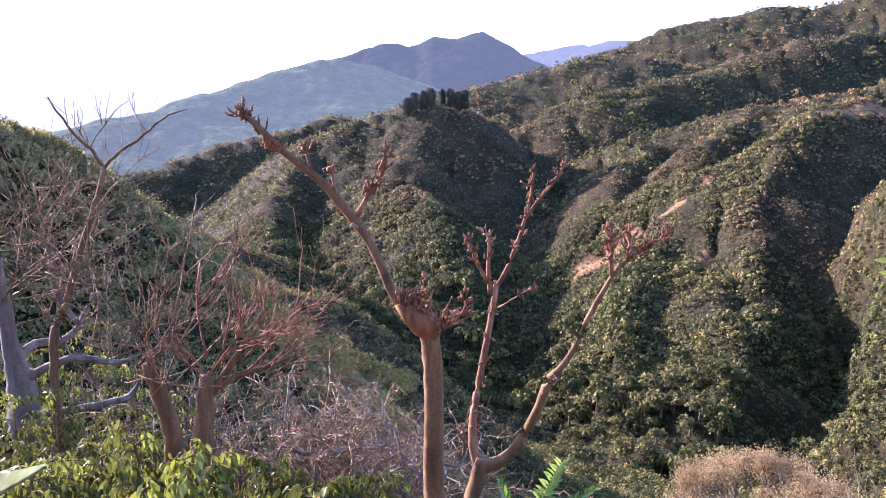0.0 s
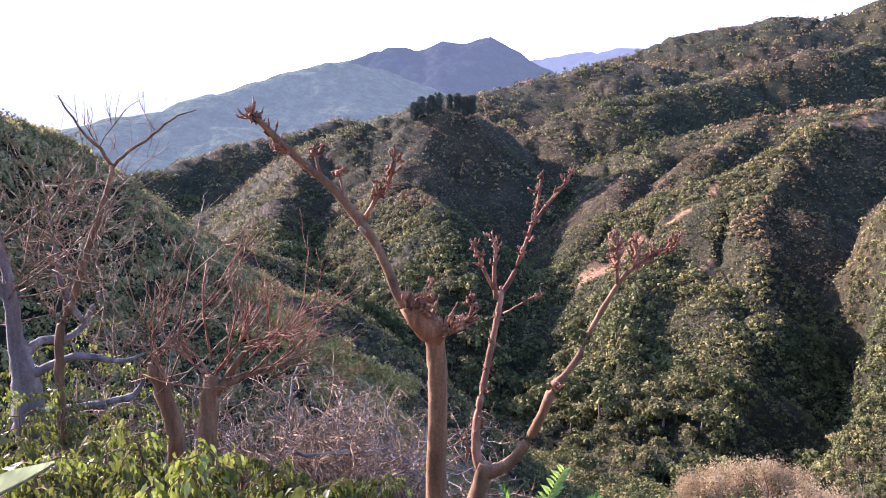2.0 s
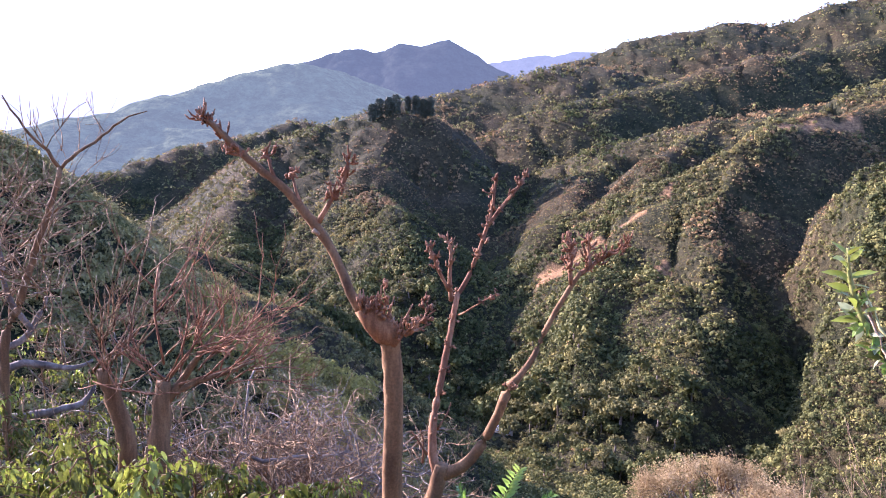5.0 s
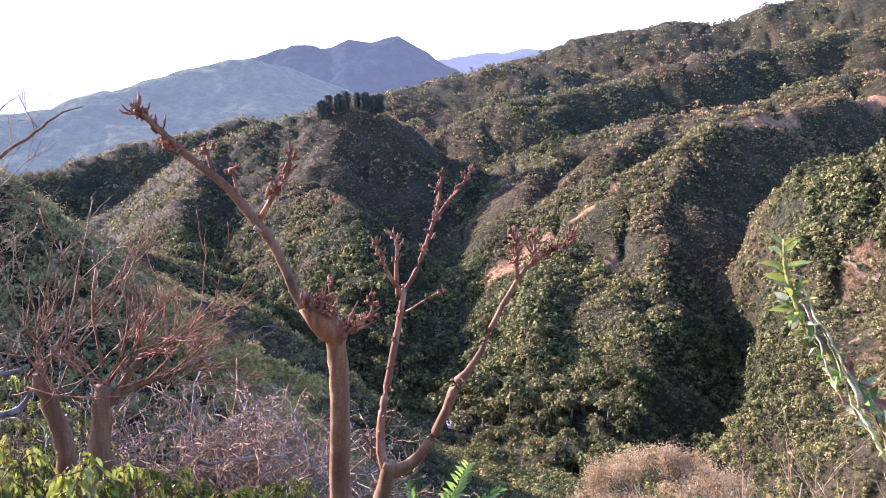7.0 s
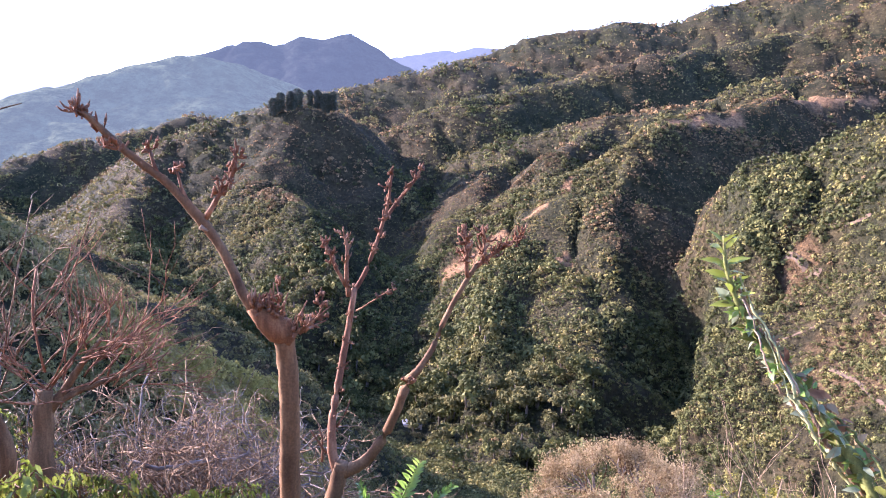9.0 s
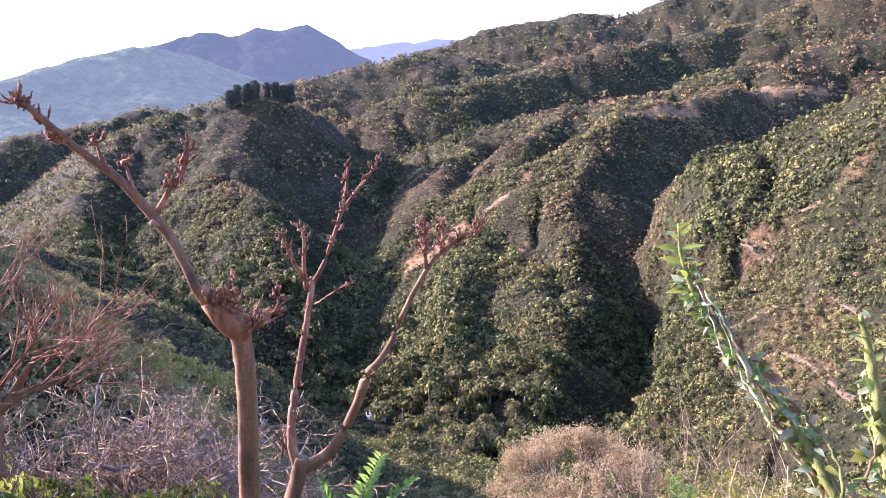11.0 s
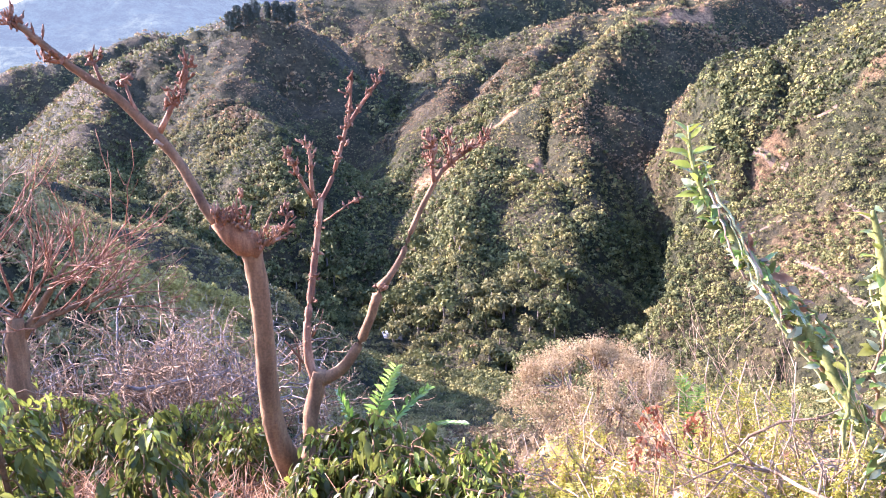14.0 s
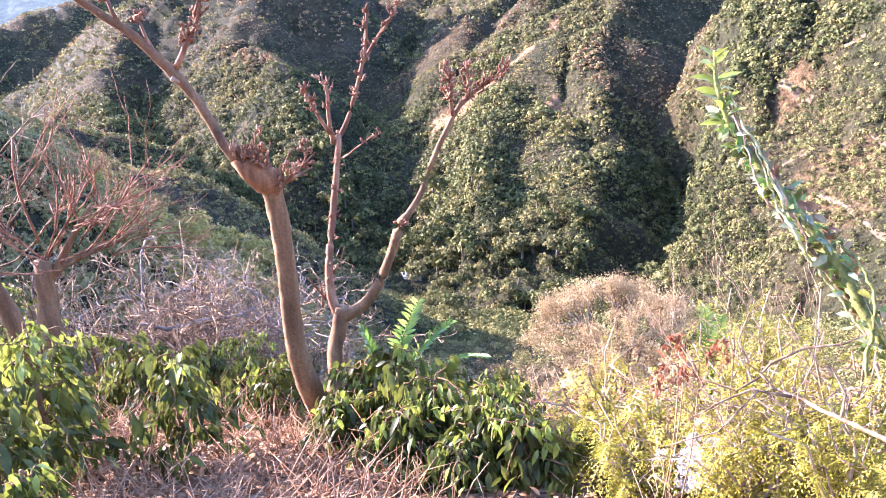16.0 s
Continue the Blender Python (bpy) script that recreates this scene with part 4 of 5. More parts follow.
COFFEES = [(-0.27, 4.40, -0.93, 0.36), (1.07, 3.58, -0.71, 0.34), (-1.2, 3.18, 0.14, 0.25), (-1.2, 2.85, 0.1, 0.2), (-1.2, 3.50, -0.11, 0.22), (-0.71, 3.52, -0.28, 0.36), (-0.48, 4.98, -0.95, 0.4), (-0.78, 5.54, -1.33, 0.42), (-1.33, 5.01, -0.94, 0.4), (0.47, 3.69, -0.52, 0.42), (0.32, 3.91, -0.69, 0.34), (0.64, 3.37, -0.52, 0.36), (0.16, 3.61, -0.73, 0.24), (0.75, 2.94, -0.46, 0.3), (0.98, 2.78, -0.45, 0.34), (0.43, 3.20, -0.55, 0.28), (-0.23, 4.80, -1.17, 0.26), (-0.95, 2.30, 0.0, 0.12), (0.93, 3.21, -0.64, 0.3), (0.65, 2.86, -0.59, 0.26)]
for k, (x, y, z, spread) in enumerate(COFFEES):
    coffee_bush(x, y, z, spread, 100 + k, 11, 1.12 if y < 4 else 0.8)
FAR_COFFEES = [(-1.8, 4.10, -0.3, 0.38), (-2.30, 4.66, -0.66, 0.7), (-2.55, 4.30, -0.60, 0.7), (-2.99, 5.43, -1.08, 0.8), (-1.60, 5.37, -1.05, 0.5), (-1.18, 5.26, -1.1, 0.45), (-0.75, 5.55, -1.33, 0.45), (-4.98, 8.67, -1.20, 1), (-4.69, 9.39, -1.12, 1), (-4.04, 9.15, -1.66, 0.9), (-4.45, 7.24, -1.34, 0.9), (-4.09, 7.45, -1.30, 0.9), (-2.92, 7.98, -1.65, 0.8), (-2.95, 6.35, -1.20, 0.8)]
for k, (x, y, z, spread) in enumerate(FAR_COFFEES):
    coffee_bush(x, y, z, spread, 140 + k, 9)


# ---- fronds ----
def frond_plant(base, tips, seed, label, mat=FROND, leaf=0.11):
    rng = np.random.default_rng(seed)
    base = (base[0], base[1], float(height(base[0], base[1])))
    plant, o = thing("frond_plant", base, label, "plant", "frond plants")
    place(plant, o)
    for root, tip in tips:
        a, b = np.array(root), np.array(tip)
        u = np.linspace(0, 1, 14)[:, None]
        L = np.linalg.norm(b - a)
        line = a + (b - a) * u + np.array([0, 0, 1.0]) * L * 0.18 * (u - u * u) * 2
        stem = np.concatenate([[np.array(base)], line])
        frond = part("frond", *tube(stem, np.linspace(0.008, 0.002, len(stem)), 5), FROND, plant, o)
        k = np.repeat(np.linspace(0.12, 1, 17), 2)
        pts = np.stack([np.interp(k * 13, range(14), line[:, i]) for i in range(3)], 1)
        tan = unit(b - a)[None] * np.ones((len(k), 1))
        across = unit(np.cross(tan, [0, 0.6, 0.8])) * np.where(np.arange(len(k)) % 2, 1, -1)[:, None]
        way = unit(0.55 * tan + across + 0.08 * rng.normal(size=across.shape))
        length = leaf * (1 - 0.75 * np.abs(k - 0.4) ** 1.3) * rng.uniform(0.9, 1.1, len(k))
        part("frond_blade", *leaves(pts, way, np.tile([0, -0.6, 0.8], (len(k), 1)) + 0.1 * rng.normal(size=way.shape), length, length * 0.24, 0.15), mat, frond, o)


frond_plant((0.479, 4.096, -1.298), [((0.518, 4.092, -0.962), (0.709, 4.118, -0.503)), ((0.609, 4.082, -0.929), (0.911, 4.083, -0.651)), ((0.750, 4.061, -0.939), (1.114, 4.037, -0.907)), ((0.460, 4.098, -1.040), (0.360, 4.306, -0.727))], 61, "young plant with bright green pinnate fronds")
frond_plant((2.083, 3.017, -0.924), [((2.063, 3.030, -0.578), (2.005, 3.067, -0.211)), ((2.072, 3.024, -0.576), (2.082, 3.017, -0.245))], 62, "small upright green frond among the yellow bushes", leaf=0.06)


# ---- climbing succulents ----
def succulent(line, radii, leaf_size, seed, label, leafy, vines=3):
    rng = np.random.default_rng(seed)
    x, y, z = line[0]
    base = (x, y, min(z, float(height(x, y))))
    plant, o = thing("climbing_succulent", base, label, "plant", "climbing succulents")
    place(plant, o)
    pts = [base] + list(line) if base[2] < z - 0.01 else list(line)
    rad = [radii[0]] + list(radii) if len(pts) > len(line) else list(radii)
    p, r = smooth_line(pts, rad, 0.03)
    n = len(p)
    part("stalk", *tube(p, r * 0.9, 9, 0.12, rng), GREEN_STALK, plant, o, "ribbed green stalk")
    for k in range(vines):
        ph = rng.uniform(0, 6)
        a = np.linspace(0, rng.uniform(4, 9), n) + ph
        off = (r * rng.uniform(0.9, 3.0) + 0.006)[:, None] * np.stack([np.cos(a), np.sin(a), 0.3 * np.sin(a * 1.7)], 1)
        first, last = int(n * rng.uniform(0, 0.25)), int(n * rng.uniform(0.75, 0.97))
        q = p[first:last] + off[first:last] + rng.normal(size=(last - first, 3)) * 0.005
        part("vine", *tube(q, np.linspace(0.014, 0.005, last - first) * rng.uniform(0.5, 1.1), 6, 0.15, rng), (STALK, PALE_TWIG, GREEN_STALK, TWIG)[k % 4], plant, o)
    t = unit(np.gradient(p, axis=0))
    for k in range(leafy):
        s = 1 - (k / leafy) * 0.6
        i = min(int(s * (n - 1)), n - 1)
        a = k * 2.4 + rng.uniform(-0.4, 0.4)
        out = np.array([math.cos(a), 0.6 * math.sin(a), 0.2])
        way = unit(out * 1.2 + 0.35 * t[i] + 0.35 * rng.normal(size=3))
        size = leaf_size * rng.uniform(0.6, 1.1) * (1.0 if s > 0.86 else 0.75)
        mat = COFFEE_TIP if s > 0.86 or k % 4 == 0 else (FROND, COFFEE, FROND, OLIVE)[k % 4]
        at = p[i] + out * r[i] * 0.6
        part("leaf", *leaves(at[None], way[None], np.array([[0, -0.3, 1.0]]) + 0.4 * rng.normal(size=(1, 3)), np.array([size]), np.array([size * rng.uniform(0.3, 0.45)]), 0.25), mat, plant, o)
    for k in range(leafy * 3):
        i = int(rng.uniform(0.08, 0.9) * (n - 1))
        a = rng.uniform(0, 6.28)
        out = np.array([math.cos(a), 0.7 * math.sin(a), 0.15])
        size = rng.uniform(0.035, 0.085)
        at = p[i] + out * r[i] * rng.uniform(0.6, 2.6)
        way = unit(out + 0.6 * t[i] * rng.choice([-1, 1]) + 0.5 * rng.normal(size=3))
        part("leaf", *leaves(at[None], way[None], np.array([[0, -0.5, 1.0]]) + 0.5 * rng.normal(size=(1, 3)), np.array([size]), np.array([size * rng.uniform(0.35, 0.6)]), 0.3), ((TAN, LITTER, FROND) if out[0] > 0.2 else (PALE_LEAF, FROND, COFFEE))[k % 3], plant, o)
    return plant


succulent([(2.680, 2.369, -0.525), (2.596, 2.528, -0.250), (2.507, 2.681, 0.006), (2.386, 2.849, 0.237), (2.258, 3.008, 0.436), (2.167, 3.131, 0.593), (2.102, 3.209, 0.732), (2.064, 3.255, 0.889), (2.044, 3.267, 1.029)],
          [0.044, 0.04, 0.036, 0.032, 0.028, 0.023, 0.017, 0.011, 0.006], 0.115, 71, "leaning pale green succulent stalk with small fleshy leaves", 110, 5)
succulent([(2.326, 2.010, 0.025), (2.299, 2.113, 0.294), (2.288, 2.196, 0.531), (2.256, 2.227, 0.700), (2.223, 2.259, 0.846)], [0.05, 0.04, 0.03, 0.02, 0.009], 0.09, 72, "pale green succulent stalk with a leafy tip", 45, 5)


# ---- feathery yellow bushes ----
def feathery_bush(x, y, top, spread, seed, label, mat=FEATHER, count=15):
    rng = np.random.default_rng(seed)
    z = float(height(x, y))
    bush, o = thing("feathery_bush", (x, y, z), label, "bush", "feathery bushes")
    place(bush, o)
    tall = top - z
    for b in range(count):
        a, lean = rng.uniform(0, 6.28), rng.uniform(0.15, 1.0)
        u = np.linspace(0, 1, 8)[:, None]
        out = np.array([math.cos(a), math.sin(a), 0])
        line = np.array([x, y, z]) + out * spread * lean * u ** 1.3 + np.array([0, 0, 1.0]) * tall * rng.uniform(0.7, 1.05) * (u - 0.16 * lean * u * u) / (1 - 0.16 * lean)
        line = line + np.concatenate([np.zeros((1, 3)), rng.normal(size=(7, 3)) * 0.025])
        branch = part("branch", *tube(line, np.linspace(0.011, 0.003, 8), 5), PALE_TWIG, bush, o)
        pieces = []
        for k in range(20):
            s = rng.uniform(0.35, 1)
            q = np.array([np.interp(s * 7, range(8), line[:, i]) for i in range(3)])
            d = unit(out * 0.5 + np.array([0, 0, 0.35]) + 0.7 * rng.normal(size=3))
            L = rng.uniform(0.1, 0.2)
            w = np.linspace(0, 1, 12)[:, None]
            rachis = q + d * L * w + np.array([0, 0, -1.0]) * L * 1.25 * w * w
            kk = np.repeat(np.arange(1, 12), 2)
            tan = unit(np.gradient(rachis, axis=0))[kk]
            across = unit(np.cross(tan, [0.2, 0.3, 1.0])) * np.where(np.arange(len(kk)) % 2, 1, -1)[:, None]
            ln = np.full(len(kk), rng.uniform(0.014, 0.026))
            c = rachis[kk]
            wy = unit(across + 0.5 * tan + 0.2 * rng.normal(size=tan.shape) + np.array([0, 0, -0.3]))
            sd = unit(np.cross(wy, tan + 0.01))
            v = np.stack([c, c + wy * ln[:, None] * 0.5 + tan * 0.0045, c + wy * ln[:, None], c + wy * ln[:, None] * 0.5 - tan * 0.0045], 1).reshape(-1, 3)
            i0 = 4 * np.arange(len(kk))
            pieces.append((v, np.concatenate([np.stack([i0, i0 + 1, i0 + 2], 1), np.stack([i0, i0 + 2, i0 + 3], 1)])))
        part("foliage", *joined(pieces), mat, branch, o)


FEATHERS = [(1.57, 3.19, -0.53, 0.45), (1.69, 2.79, -0.50, 0.45), (1.35, 3.07, -0.76, 0.35), (1.86, 2.57, -0.33, 0.45), (2.10, 2.51, -0.16, 0.5), (1.98, 2.08, -0.10, 0.45), (2.22, 2.92, -0.15, 0.35), (1.38, 2.50, -0.50, 0.4), (1.68, 2.07, -0.20, 0.4), (2.37, 2.41, -0.09, 0.45), (1.89, 1.76, -0.02, 0.4), (1.63, 2.48, -0.47, 0.35)]
for k, (x, y, z, spread) in enumerate(FEATHERS):
    feathery_bush(x, y, z, spread, 200 + k, "feathery yellow-green bush with drooping fine leaves")


def withered_sprig(x, y, top, seed):
    """A thin stem whose tip carries a bunch of hanging withered leaves."""
    rng = np.random.default_rng(seed)
    z = float(height(x, y))
    sprig, o = thing("withered_sprig", (x, y, z), "thin dry stem with hanging rust-red withered leaves", "plant", "withered sprigs")
    place(sprig, o)
    tip = np.array([x - 0.03, y, top])
    part("stem", *tube(*smooth_line([(x, y, z), (x + 0.03, y, 0.5 * (z + top)), (x + 0.02, y, top), tip], [0.003, 0.0028, 0.0025, 0.002], 0.05), 5), TWIG, sprig, o)
    for _ in range(7):
        a = rng.uniform(0, 6.283)
        m = 9
        u = np.linspace(0, 1, m)[:, None]
        line = tip + np.array([math.cos(a), math.sin(a), 0.0]) * 0.045 * np.sqrt(u) - np.array([0, 0, 1.0]) * rng.uniform(0.04, 0.12) * u + rng.normal(size=(m, 3)) * 0.006
        way = np.array([0, 0, -0.8]) + 0.5 * rng.normal(size=(m, 3))
        ln = rng.uniform(0.02, 0.045, m)
        tagged(part("withered_leaf", *leaves(line, way, rng.normal(size=(m, 3)), ln, ln * 0.3, 0.4), RUST if rng.uniform() < 0.6 else LITTER, sprig, o), kind="stuff")


for k, (x, y, z) in enumerate([(1.445, 2.305, 0.123), (1.38, 2.225, 0.043), (1.619, 2.249, 0.103), (1.446, 2.197, 0.061)]):
    withered_sprig(x, y, z, 230 + k)
# pale dry tangle
for k, p in enumerate([(2.174, 2.038, -0.261), (2.153, 2.199, -0.259), (2.033, 2.306, -0.308), (1.942, 2.505, -0.423), (1.902, 2.022, -0.304), (1.641, 2.350, -0.496), (2.294, 2.201, -0.177)]):
    bare_tree(50 + k, "tangle of pale dry arching twigs", [("stem", [p, (p[0] - 0.05, p[1], p[2] + 0.1)], [0.01, 0.009])],
              [((p[0] - 0.05, p[1], p[2] + 0.1), (-0.85, 0, 0.15), 0.45, 0.0028, 2, 3, 0.35), ((p[0], p[1], p[2] + 0.1), (0.3, 0, 0.3), 0.25, 0.0024, 2, 1, 0.45)], PALE_TWIG, "dry_tangle", "dry tangles", PALE_TWIG)
bare_tree(58, "pale dry branch lying across the feathery bushes", [
    ("limb", [(1.881, 1.567, 0.005), (1.852, 1.7, -0.001), (1.802, 1.838, -0.014), (1.785, 2.017, -0.048), (1.759, 2.194, -0.081)], [0.009, 0.0085, 0.008, 0.006, 0.004]),
    ("limb", [(1.768, 2.137, -0.077), (1.749, 2.223, -0.051), (1.786, 2.225, -0.008), (1.891, 2.191, 0.065), (2.001, 2.123, 0.105), (2.064, 2.092, 0.146)], [0.007, 0.006, 0.006, 0.005, 0.004, 0.002]),
    ("limb", [(1.757, 2.044, -0.042), (1.679, 2.163, -0.084), (1.555, 2.148, -0.104), (1.408, 2.125, -0.146)], [0.006, 0.005, 0.004, 0.002]),
    ("limb", [(1.757, 2.216, -0.053), (1.659, 2.237, -0.122), (1.576, 2.306, -0.104), (1.515, 2.353, -0.091), (1.463, 2.398, -0.07)], [0.005, 0.004, 0.004, 0.003, 0.002]),
    ("limb", [(1.777, 2.356, -0.081), (1.801, 2.454, -0.033), (1.88, 2.521, 0.029), (1.931, 2.507, 0.069)], [0.005, 0.004, 0.003, 0.002]),
    ("limb", [(1.802, 1.838, -0.014), (1.869, 1.906, 0.027), (1.879, 2.012, 0.053), (1.932, 2.043, 0.167)], [0.005, 0.004, 0.003, 0.002]),
    ("limb", [(1.729, 2.123, -0.087), (1.739, 2.024, -0.087), (1.683, 1.954, -0.114)], [0.005, 0.004, 0.003]),
    ("limb", [(1.545, 2.344, -0.077), (1.54, 2.487, 0.014), (1.591, 2.47, 0.037)], [0.004, 0.003, 0.002]),
    ("limb", [(1.674, 2.108, -0.044), (1.548, 2.058, -0.113), (1.292, 2.067, -0.197)], [0.004, 0.003, 0.002])], [
    ((1.785, 2.017, -0.048), (0.3, 0, 0.6), 0.4, 0.0035, 2, 2, 0.5),
    ((1.786, 2.225, -0.008), (-0.6, 0, 0.3), 0.4, 0.0035, 2, 2, 0.5),
    ((1.555, 2.148, -0.104), (-0.8, 0, 0.1), 0.4, 0.0035, 2, 2, 0.5)], TWIG, "dry_branch", "dry tangles", PALE_TWIG)


# ---- broad pale leaf ----
def broad_leaf():
    pts = [(-1.070, 1.385, 0.730), (-1.033, 1.474, 0.741), (-1.013, 1.608, 0.724), (-0.998, 1.733, 0.712)]
    base = (pts[0][0], pts[0][1], float(height(pts[0][0], pts[0][1])))
    plant, o = thing("broad_leaf_plant", base, "broad pale green leaf with a folded midrib", "plant")
    place(plant, o)
    part("stalk", *tube(*smooth_line([base, pts[0], pts[1]], [0.02, 0.016, 0.012], 0.06), 7), STALK, plant, o)
    p, w = smooth_line(pts, [0.04, 0.12, 0.1, 0.008], 0.03)
    side = np.array([-0.18, 0.55, -0.5])
    v = np.concatenate([p - unit(side) * w[:, None], p + np.array([0, 0, -0.01]), p + unit(side) * w[:, None] * 0.5 + np.array([0, 0, 0.03]) * (w / 0.075)[:, None]])
    n = len(p)
    f = np.concatenate([grid_faces(3, n)])
    f = np.concatenate([f[:, [0, 1, 2]], f[:, [0, 2, 3]]])
    part("blade", v, f, PALE_LEAF, plant, o)


broad_leaf()


# ---- dry tree down the slope ----
def dry_tree():
    rng = np.random.default_rng(81)
    x, y = 17.3, 36.2
    z = float(height(x, y))
    tree, o = thing("dry_crowned_tree", (x, y, z), "spreading tree with a rounded crown of dry orange-tan leaves", "tree")
    place(tree, o)
    top = np.array([x, y, -17.2])
    part("trunk", *tube(*smooth_line([(x, y, z - 0.3), (x - 0.2, y, z + 1.5), (x + 0.1, y, z + 3.0)], [0.3, 0.24, 0.18], 0.3), 9, 0.05, rng), BARK_GREY, tree, o)
    count = 9
    for k in range(count):
        turn = k * 6.283 / count + rng.uniform(-0.25, 0.25)
        reach = rng.uniform(1.7, 2.7)
        start = np.array([x + rng.normal() * 0.08, y, z + rng.uniform(1.6, 3.1)])
        knee = start + np.array([math.cos(turn) * 0.9, math.sin(turn) * 0.9, rng.uniform(0.5, 1.3)])
        fork = np.array([x + math.cos(turn) * reach, y + math.sin(turn) * reach, top[2] - rng.uniform(2.2, 3.0)])
        limb = part("limb", *tube(*smooth_line([start, knee, fork], [0.13, 0.1, 0.06], 0.2), 7, 0.06, rng), BARK, tree, o)
        lines = []
        for j in range(11):
            a = turn + rng.uniform(-0.6, 0.6)
            far = rng.uniform(0.02, 1.0) ** 0.5 * 5.3
            e = np.array([x + math.cos(a) * far, y + math.sin(a) * far, top[2] - 0.5 - 3.9 * (1 - math.sqrt(1 - (far / 5.7) ** 2)) - rng.uniform(0, 1.0) ** 2 * 1.0])
            mid = fork + (e - fork) * 0.5 + rng.normal(size=3) * np.array([0.35, 0.35, 0.2]) + np.array([0, 0, 0.25])
            p, r = smooth_line([fork, mid, e], [0.05, 0.035, 0.018], 0.25)
            part("branch", *tube(p, r, 5), BARK_GREY if j % 3 else BARK, limb, o)
            for _ in range(5):
                lines += twig_lines(fork + (e - fork) * rng.uniform(0.6, 1), (math.cos(a) * 0.7, math.sin(a) * 0.7, 0.9), rng.uniform(0.35, 0.8), 0.016, 2, rng, 0.2, 0.85)
        tagged(part("twig_spray", *twig_mesh(lines, 3), BARK, limb, o), kind="stuff")
        tips = np.array([l[0][-1] for l in lines] + [l[0][2] for l in lines])
        c = np.repeat(tips, 5, 0) + rng.normal(size=(len(tips) * 5, 3)) * np.array([0.24, 0.24, 0.14])
        m = len(c)
        ln = rng.uniform(0.06, 0.12, m)
        d, e2 = unit(rng.normal(size=(m, 3))), unit(rng.normal(size=(m, 3)))
        v = np.stack([c, c + d * ln[:, None], c + e2 * ln[:, None] * 0.8], 1).reshape(-1, 3)
        part("foliage", v, np.arange(len(v)).reshape(-1, 3), TAN, limb, o, smooth=False)


dry_tree()


# ---- pines on the hill ----
def pine(x, y, tall, wide, seed):
    rng = np.random.default_rng(seed)
    z = float(height(x, y)) - 0.5
    tree, o = thing("pine_tree", (x, y, z), "dark dense pine standing on the hilltop", "tree", "pines on the hilltop")
    place(tree, o)
    part("trunk", *tube([(x, y, z), (x, y, z + tall * 0.5), (x, y, z + tall)], [0.35, 0.25, 0.05], 7), BARK, tree, o)
    n = 2200
    h = rng.uniform(0.1, 1, n)
    a = rng.uniform(0, 6.28, n)
    r = wide * np.minimum(1, np.clip(1.04 - h, 0, 1) * 6) ** 0.6 * rng.uniform(0.5, 1.15, n) * (1 + 0.18 * np.sin(a * 3 + h * 9 + seed))
    c = np.stack([x + r * np.cos(a), y + r * np.sin(a), z + h * tall], 1)
    d, e = unit(rng.normal(size=(n, 3)) + np.array([0, 0, 0.5])), unit(rng.normal(size=(n, 3)))
    v = np.stack([c - d * 0.5, c + d * 0.9, c + e * 0.75], 1).reshape(-1, 3)
    part("crown", v, np.arange(len(v)).reshape(-1, 3), PINE, tree, o, smooth=False)


for k, (x, dy, tall, wide) in enumerate(((-35, 1, 16.0, 3.3), (-29, 0, 17.5, 3.3), (-21, 2, 18, 3.3), (-14.5, -1, 18.5, 3.6), (-4.5, 1, 16.0, 2.3), (2.5, 0, 17, 3.2), (9.0, 2, 18, 3.2), (15.0, 3, 17.5, 3.3))):
    pine(x + 4, 653 + dy, tall, wide, 300 + k)


# ---- trees on the valley floor ----
def valley_tree(seed, size, mat, label):
    rng = np.random.default_rng(seed)
    tree, o = thing("valley_tree", (0, 0, 0), label, "tree", "trees on the valley floor")
    part("trunk", *tube([(0, 0, -1), (0.1 * size, 0, size * 0.6), (0, 0.1 * size, size * 1.3)], [0.25, 0.2, 0.08], 7), BARK_GREY, tree, o)
    lobes = np.stack([rng.normal(size=7) * 0.45, rng.normal(size=7) * 0.45, rng.uniform(0.9, 1.6, 7)], 1) * size
    crown = leaf_clumps("crown", lobes, size * rng.uniform(0.4, 0.7, 7), 55, mat, rng, 0.24, 0.8, 0.7)
    crown.parent = tree
    return tree


kinds = [valley_tree(501, 2.6, FOREST, "rounded green tree on the valley floor"), valley_tree(502, 2.2, SCRUB, "olive green tree on the valley floor"),
         valley_tree(503, 3.1, FOREST, "broad dark green tree on the valley floor"), valley_tree(504, 1.9, SCRUB, "small olive tree on the valley floor")]
trng = np.random.default_rng(55)
for k in range(190):
    a = trng.uniform(0, 1.1)
    x, y = -25 + 120 * a + trng.normal() * 14, 395 - 170 * a + trng.normal() * 22
    if math.hypot(x - 40, y - 279) < 9:
        continue
    s = trng.uniform(0.9, 2.3)
    m = pose(x, y, float(height(x, y)), 0, 0, trng.uniform(0, 360)) @ Matrix.Diagonal((s, s, s * trng.uniform(0.8, 1.15), 1))
    if k < 4:
        kinds[k].matrix_basis = m
    else:
        copy_thing(kinds[k % 4], pose(x, y, float(height(x, y)), 0, 0, trng.uniform(0, 360)) @ Matrix.Diagonal((s / kinds[k % 4].scale[0], s / kinds[k % 4].scale[1], s / kinds[k % 4].scale[2], 1)))


